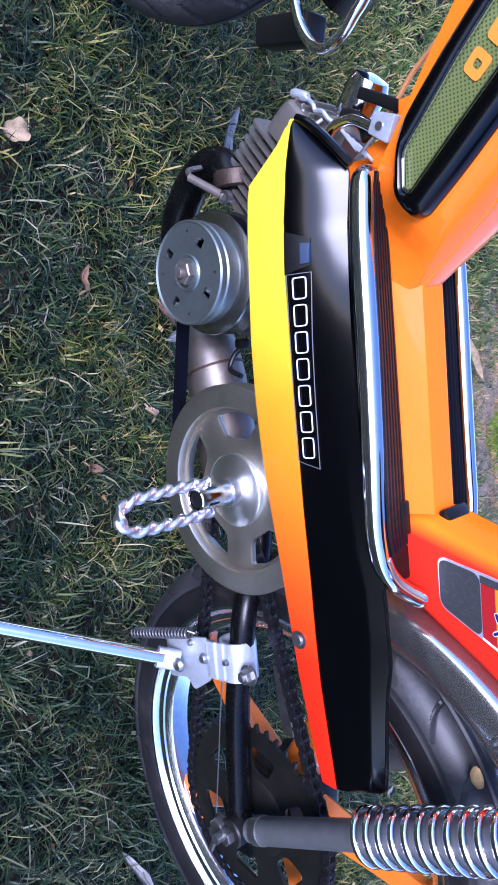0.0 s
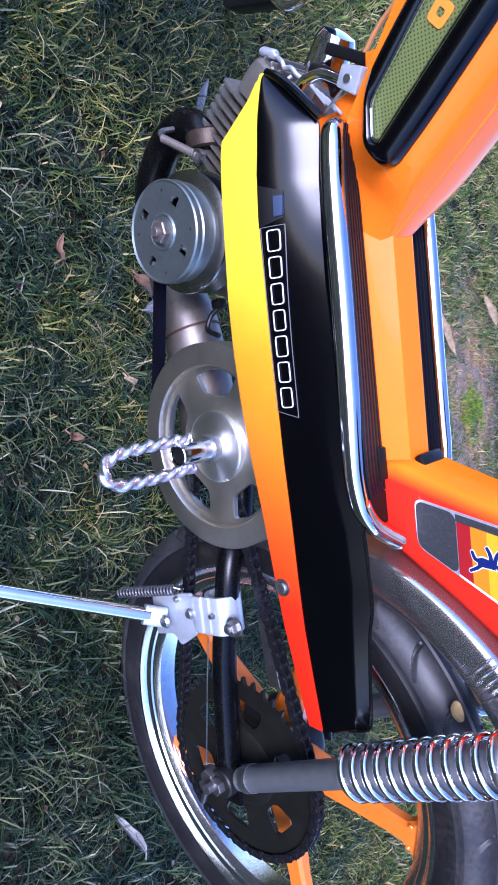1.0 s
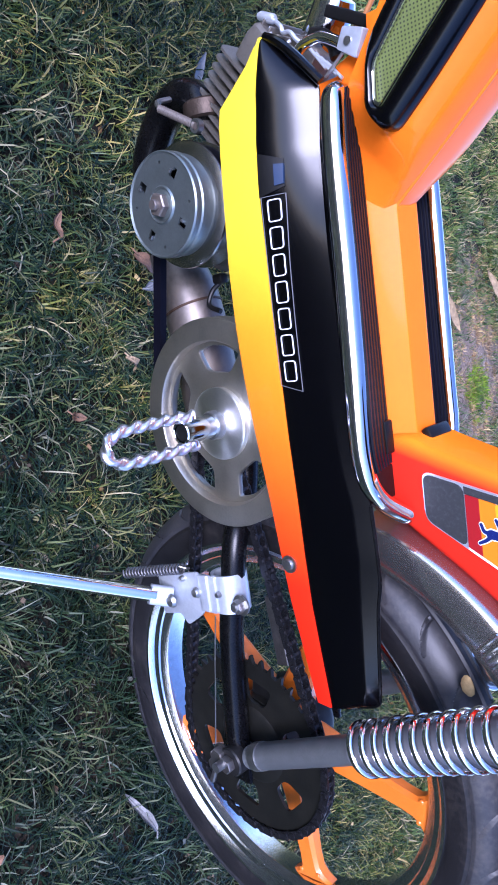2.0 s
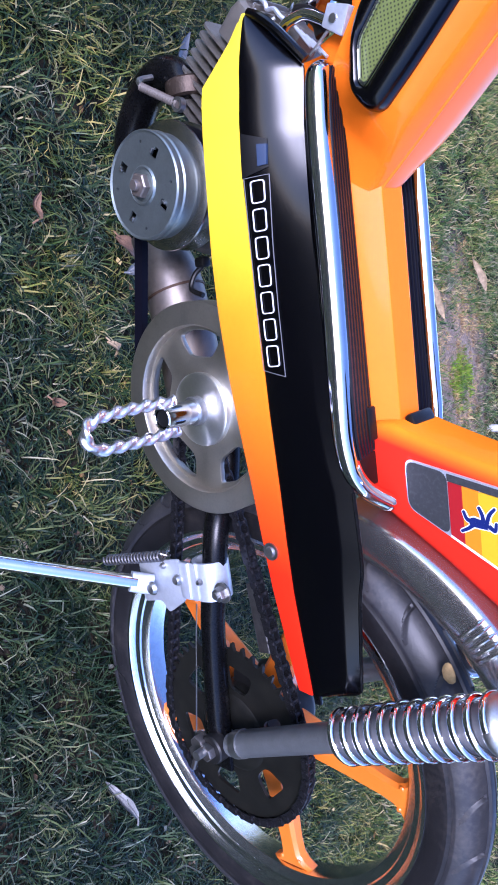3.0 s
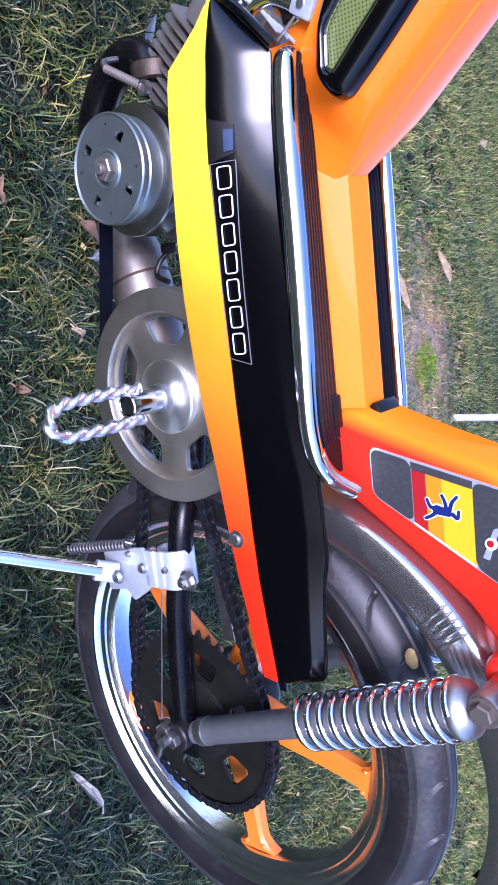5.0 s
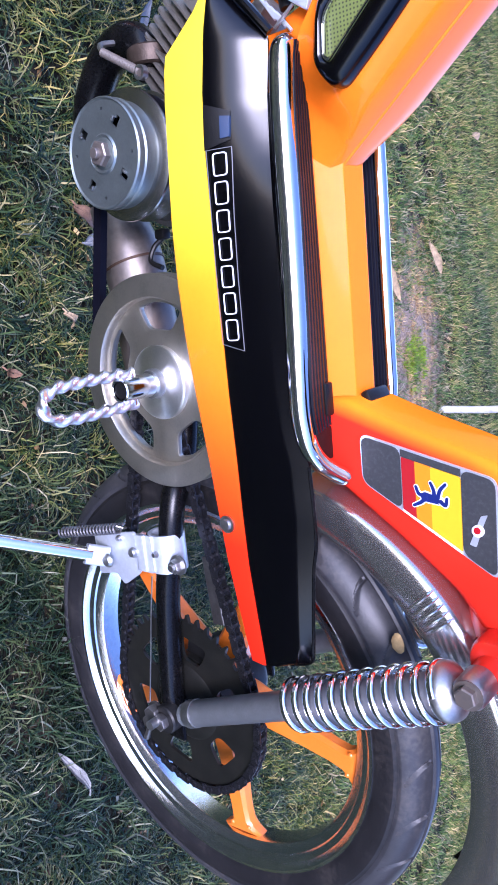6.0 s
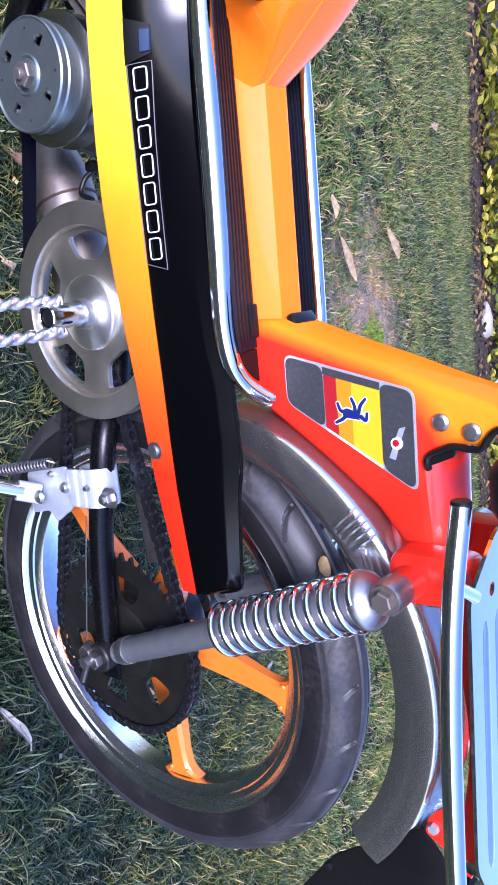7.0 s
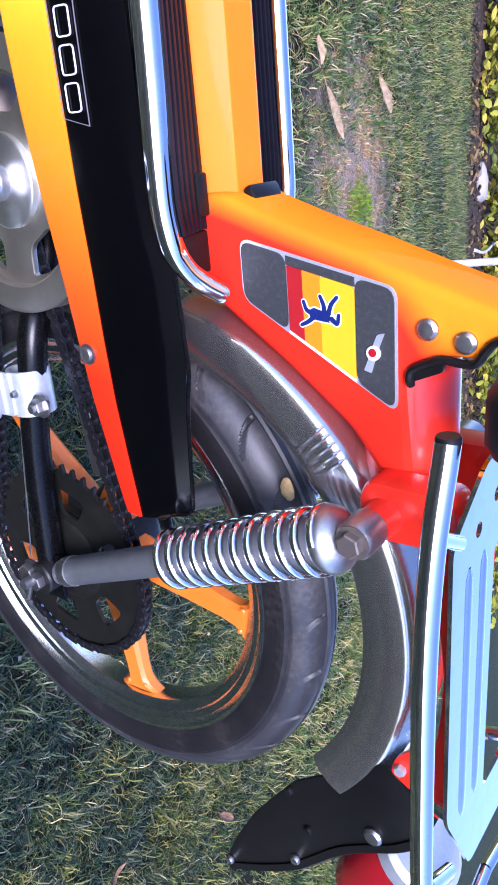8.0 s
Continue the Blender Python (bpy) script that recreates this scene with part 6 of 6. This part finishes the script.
for k, (x, y) in enumerate(((0.62, 0.36), (0.30, 0.30), (0.85, 0.18), (-0.95, 1.25), (-1.25, 2.0), (0.1, 1.15), (0.55, 0.85), (-0.7, 2.9), (-0.15, 3.1))):
    dry_leaf(x, y, 0.030 + 0.012 * (k % 3), 0.018, 53 * k, 0.9, (LEAF_WHITE, LEAF_BEIGE, LEAF_BROWN)[k % 3], ("small pale leaf on the grass", "small beige leaf on the grass", "small brown leaf on the grass")[k % 3], 0.032)

# crumbs of dead leaf among the blades
rng = np.random.default_rng(31)
n = 700
x, y = rng.uniform(-1.2, 1.2, n), rng.uniform(-0.55, 1.6, n)
V, F = [], []
for k in range(n):
    c = Vector((x[k], y[k], height(x[k], y[k]) + rng.uniform(0.004, 0.020)))
    R = Euler((rng.uniform(-0.7, 0.7), rng.uniform(-0.7, 0.7), rng.uniform(0, 6.3))).to_matrix()
    L, W = rng.uniform(0.003, 0.009), rng.uniform(0.0015, 0.0042)
    o = len(V)
    V += [tuple(c + R @ Vector(p)) for p in ((-L, -W * 0.3, 0.002), (-L * 0.3, -W, -0.001), (L * 0.6, -W * 0.7, 0.003), (L, W * 0.2, 0.001), (L * 0.3, W * 0.9, 0.003), (-L * 0.6, W * 0.8, -0.001))]
    F += [(o, o + 1, o + 4, o + 5), (o + 1, o + 2, o + 3, o + 4)]
me = bpy.data.meshes.new("leaf_litter")
me.from_pydata(V, [], F)
me.materials.append(LITTER)
tagged(new("leaf_litter", me), "crumbled brown leaf litter among the grass", "leaf litter", kind="stuff")

# thin stake in the lawn
b = B()
P = [(0.156 + 0.006 * math.sin(k * 0.9), 2.59 + 0.004 * math.cos(k * 1.3), -0.05 + 0.12 * k) for k in range(15)]
tube(b, smooth_path(P, 3), [0.0165 - 0.00012 * k for k in range(43)], 14)
tagged(part("stake", b, BARK), "thin pale grey stake standing in the lawn", "stake")

# planted border
b, n = B(), 40
rows = []
for j in range(9):
    y = 5.20 + 0.35 * j
    rows.append([b.verts.new((-6 + 12 * i / 120, y + 0.05 * noise.noise(Vector((i * 0.4, j, 0))) * (j == 0), (-0.01 if j == 0 else 0.035) + 0.022 * noise.noise(Vector((i * 0.55, j * 1.9, 4.0))))) for i in range(121)])
for r0, r1 in zip(rows, rows[1:]):
    for i in range(120):
        b.faces.new((r0[i], r0[i + 1], r1[i + 1], r1[i]))
tagged(part("flower_border", b, MULCH), "dark mulched flower border at the edge of the lawn", "border", kind="structure")


def shrub(cx, cy, w, h, seed, leaves):
    rs = random.Random(seed)
    b = B()
    for k in range(12):
        a, r = rs.uniform(0, 2 * math.pi), rs.uniform(0.3, 0.9)
        tip = Vector((cx + r * w * math.cos(a), cy + r * 0.38 * math.sin(a), rs.uniform(0.3, 0.9) * h))
        base = Vector((cx + rs.uniform(-0.06, 0.06), cy + rs.uniform(-0.06, 0.06), 0.0))
        mid = (base + tip) / 2 + Vector((rs.uniform(-0.06, 0.06), rs.uniform(-0.06, 0.06), 0.05))
        tube(b, smooth_path([base, mid, tip], 5), [0.009 - 0.0006 * i for i in range(11)], 6)
    stems = part("shrub", b, STEM)
    tagged(stems, "low evergreen shrub with glossy yellow-green leaves in the border", "shrub", "shrubs in the border")
    b = B()
    for k in range(leaves):
        a, r = rs.uniform(0, 2 * math.pi), 0.55 + 0.45 * rs.random() ** 0.6
        f = rs.random()
        dome = math.sqrt(max(0.05, 1 - (f * 0.95) ** 2))
        p = Vector((cx + math.cos(a) * w * r * dome, cy + math.sin(a) * 0.42 * r * dome, 0.03 + f * h * r))
        p += Vector((rs.gauss(0, 0.04), rs.gauss(0, 0.04), abs(rs.gauss(0, 0.03))))
        L, W = rs.uniform(0.065, 0.115), rs.uniform(0.042, 0.066)
        rot = Euler((rs.uniform(-0.9, 0.9), rs.uniform(-0.9, 0.5), rs.uniform(0, 6.28))).to_matrix()
        prof = [(-0.5, 0.0, 0), (-0.2, 0.42, 0.10), (0.12, 0.46, 0.10), (0.5, 0.0, -0.02), (0.12, -0.46, 0.10), (-0.2, -0.42, 0.10)]
        vs = [b.verts.new(p + rot @ Vector((u * L, v * W, q * W))) for u, v, q in prof]
        mid = [b.verts.new(p + rot @ Vector((u * L, 0, 0))) for u in (-0.2, 0.12)]
        for f in ((vs[0], mid[0], vs[1]), (vs[1], mid[0], mid[1], vs[2]), (vs[2], mid[1], vs[3]), (vs[0], vs[5], mid[0]), (vs[5], vs[4], mid[1], mid[0]), (vs[4], vs[3], mid[1])):
            b.faces.new(f)
    me = bpy.data.meshes.new("foliage")
    b.to_mesh(me)
    b.free()
    me.materials.append(HEDGE)
    ob = new("foliage", me)
    ob.parent = stems
    tagged(ob, kind="stuff")


for k, (x, y, w, h) in enumerate(((-3.1, 5.95, 0.5, 0.6), (-2.2, 5.90, 0.48, 0.55), (-1.35, 5.92, 0.45, 0.5), (-0.60, 5.90, 0.42, 0.45), (0.45, 6.35, 0.42, 0.5), (1.15, 6.05, 0.45, 0.5), (2.0, 5.95, 0.48, 0.55), (2.9, 6.0, 0.5, 0.55), (3.8, 6.1, 0.5, 0.6), (-1.0, 6.7, 0.6, 0.8), (0.1, 6.9, 0.6, 0.8), (1.5, 6.9, 0.6, 0.8))):
    shrub(x, y, w, h, 11 + k, 620)
# bark chips on the border
for kind in range(2):
    b, rs = B(), random.Random(77 + kind)
    for k in range(600):
        x, y = rs.uniform(-3.2, 3.4), rs.uniform(5.12, 6.3)
        box(b, (x, y, 0.045 + rs.uniform(-0.02, 0.012)), (rs.uniform(0.02, 0.07), rs.uniform(0.012, 0.03), rs.uniform(0.006, 0.016)), Euler((rs.uniform(-0.6, 0.6), rs.uniform(-0.6, 0.6), rs.uniform(0, 6))).to_matrix())
    tagged(part("bark_chips", b, (BARK_CHIP, MULCH)[kind]), ("pale brown bark chips scattered on the border", "dark clods of earth on the border")[kind], "bark chips", kind="stuff")
b = B()
bmesh.ops.create_icosphere(b, subdivisions=3, radius=1.0)
for v in b.verts:
    q = 1 + 0.25 * noise.noise(v.co * 1.6)
    v.co = Vector((0.09 + v.co.x * 0.155 * q, 5.66 + v.co.y * 0.085 * q, 0.05 + v.co.z * 0.06 * q))
tagged(part("border_stone", b, STONE), "pale rough stone lying in the flower border", "stone")
b = B()
tube(b, smooth_path([(0.55, 5.45, 0.05), (0.62, 5.8, 0.09), (0.60, 6.2, 0.16), (0.70, 6.7, 0.30)], 6), [0.014 - 0.0005 * k for k in range(19)], 8)
tagged(part("fallen_branch", b, BARK), "bare grey branch lying in the border", "branch")
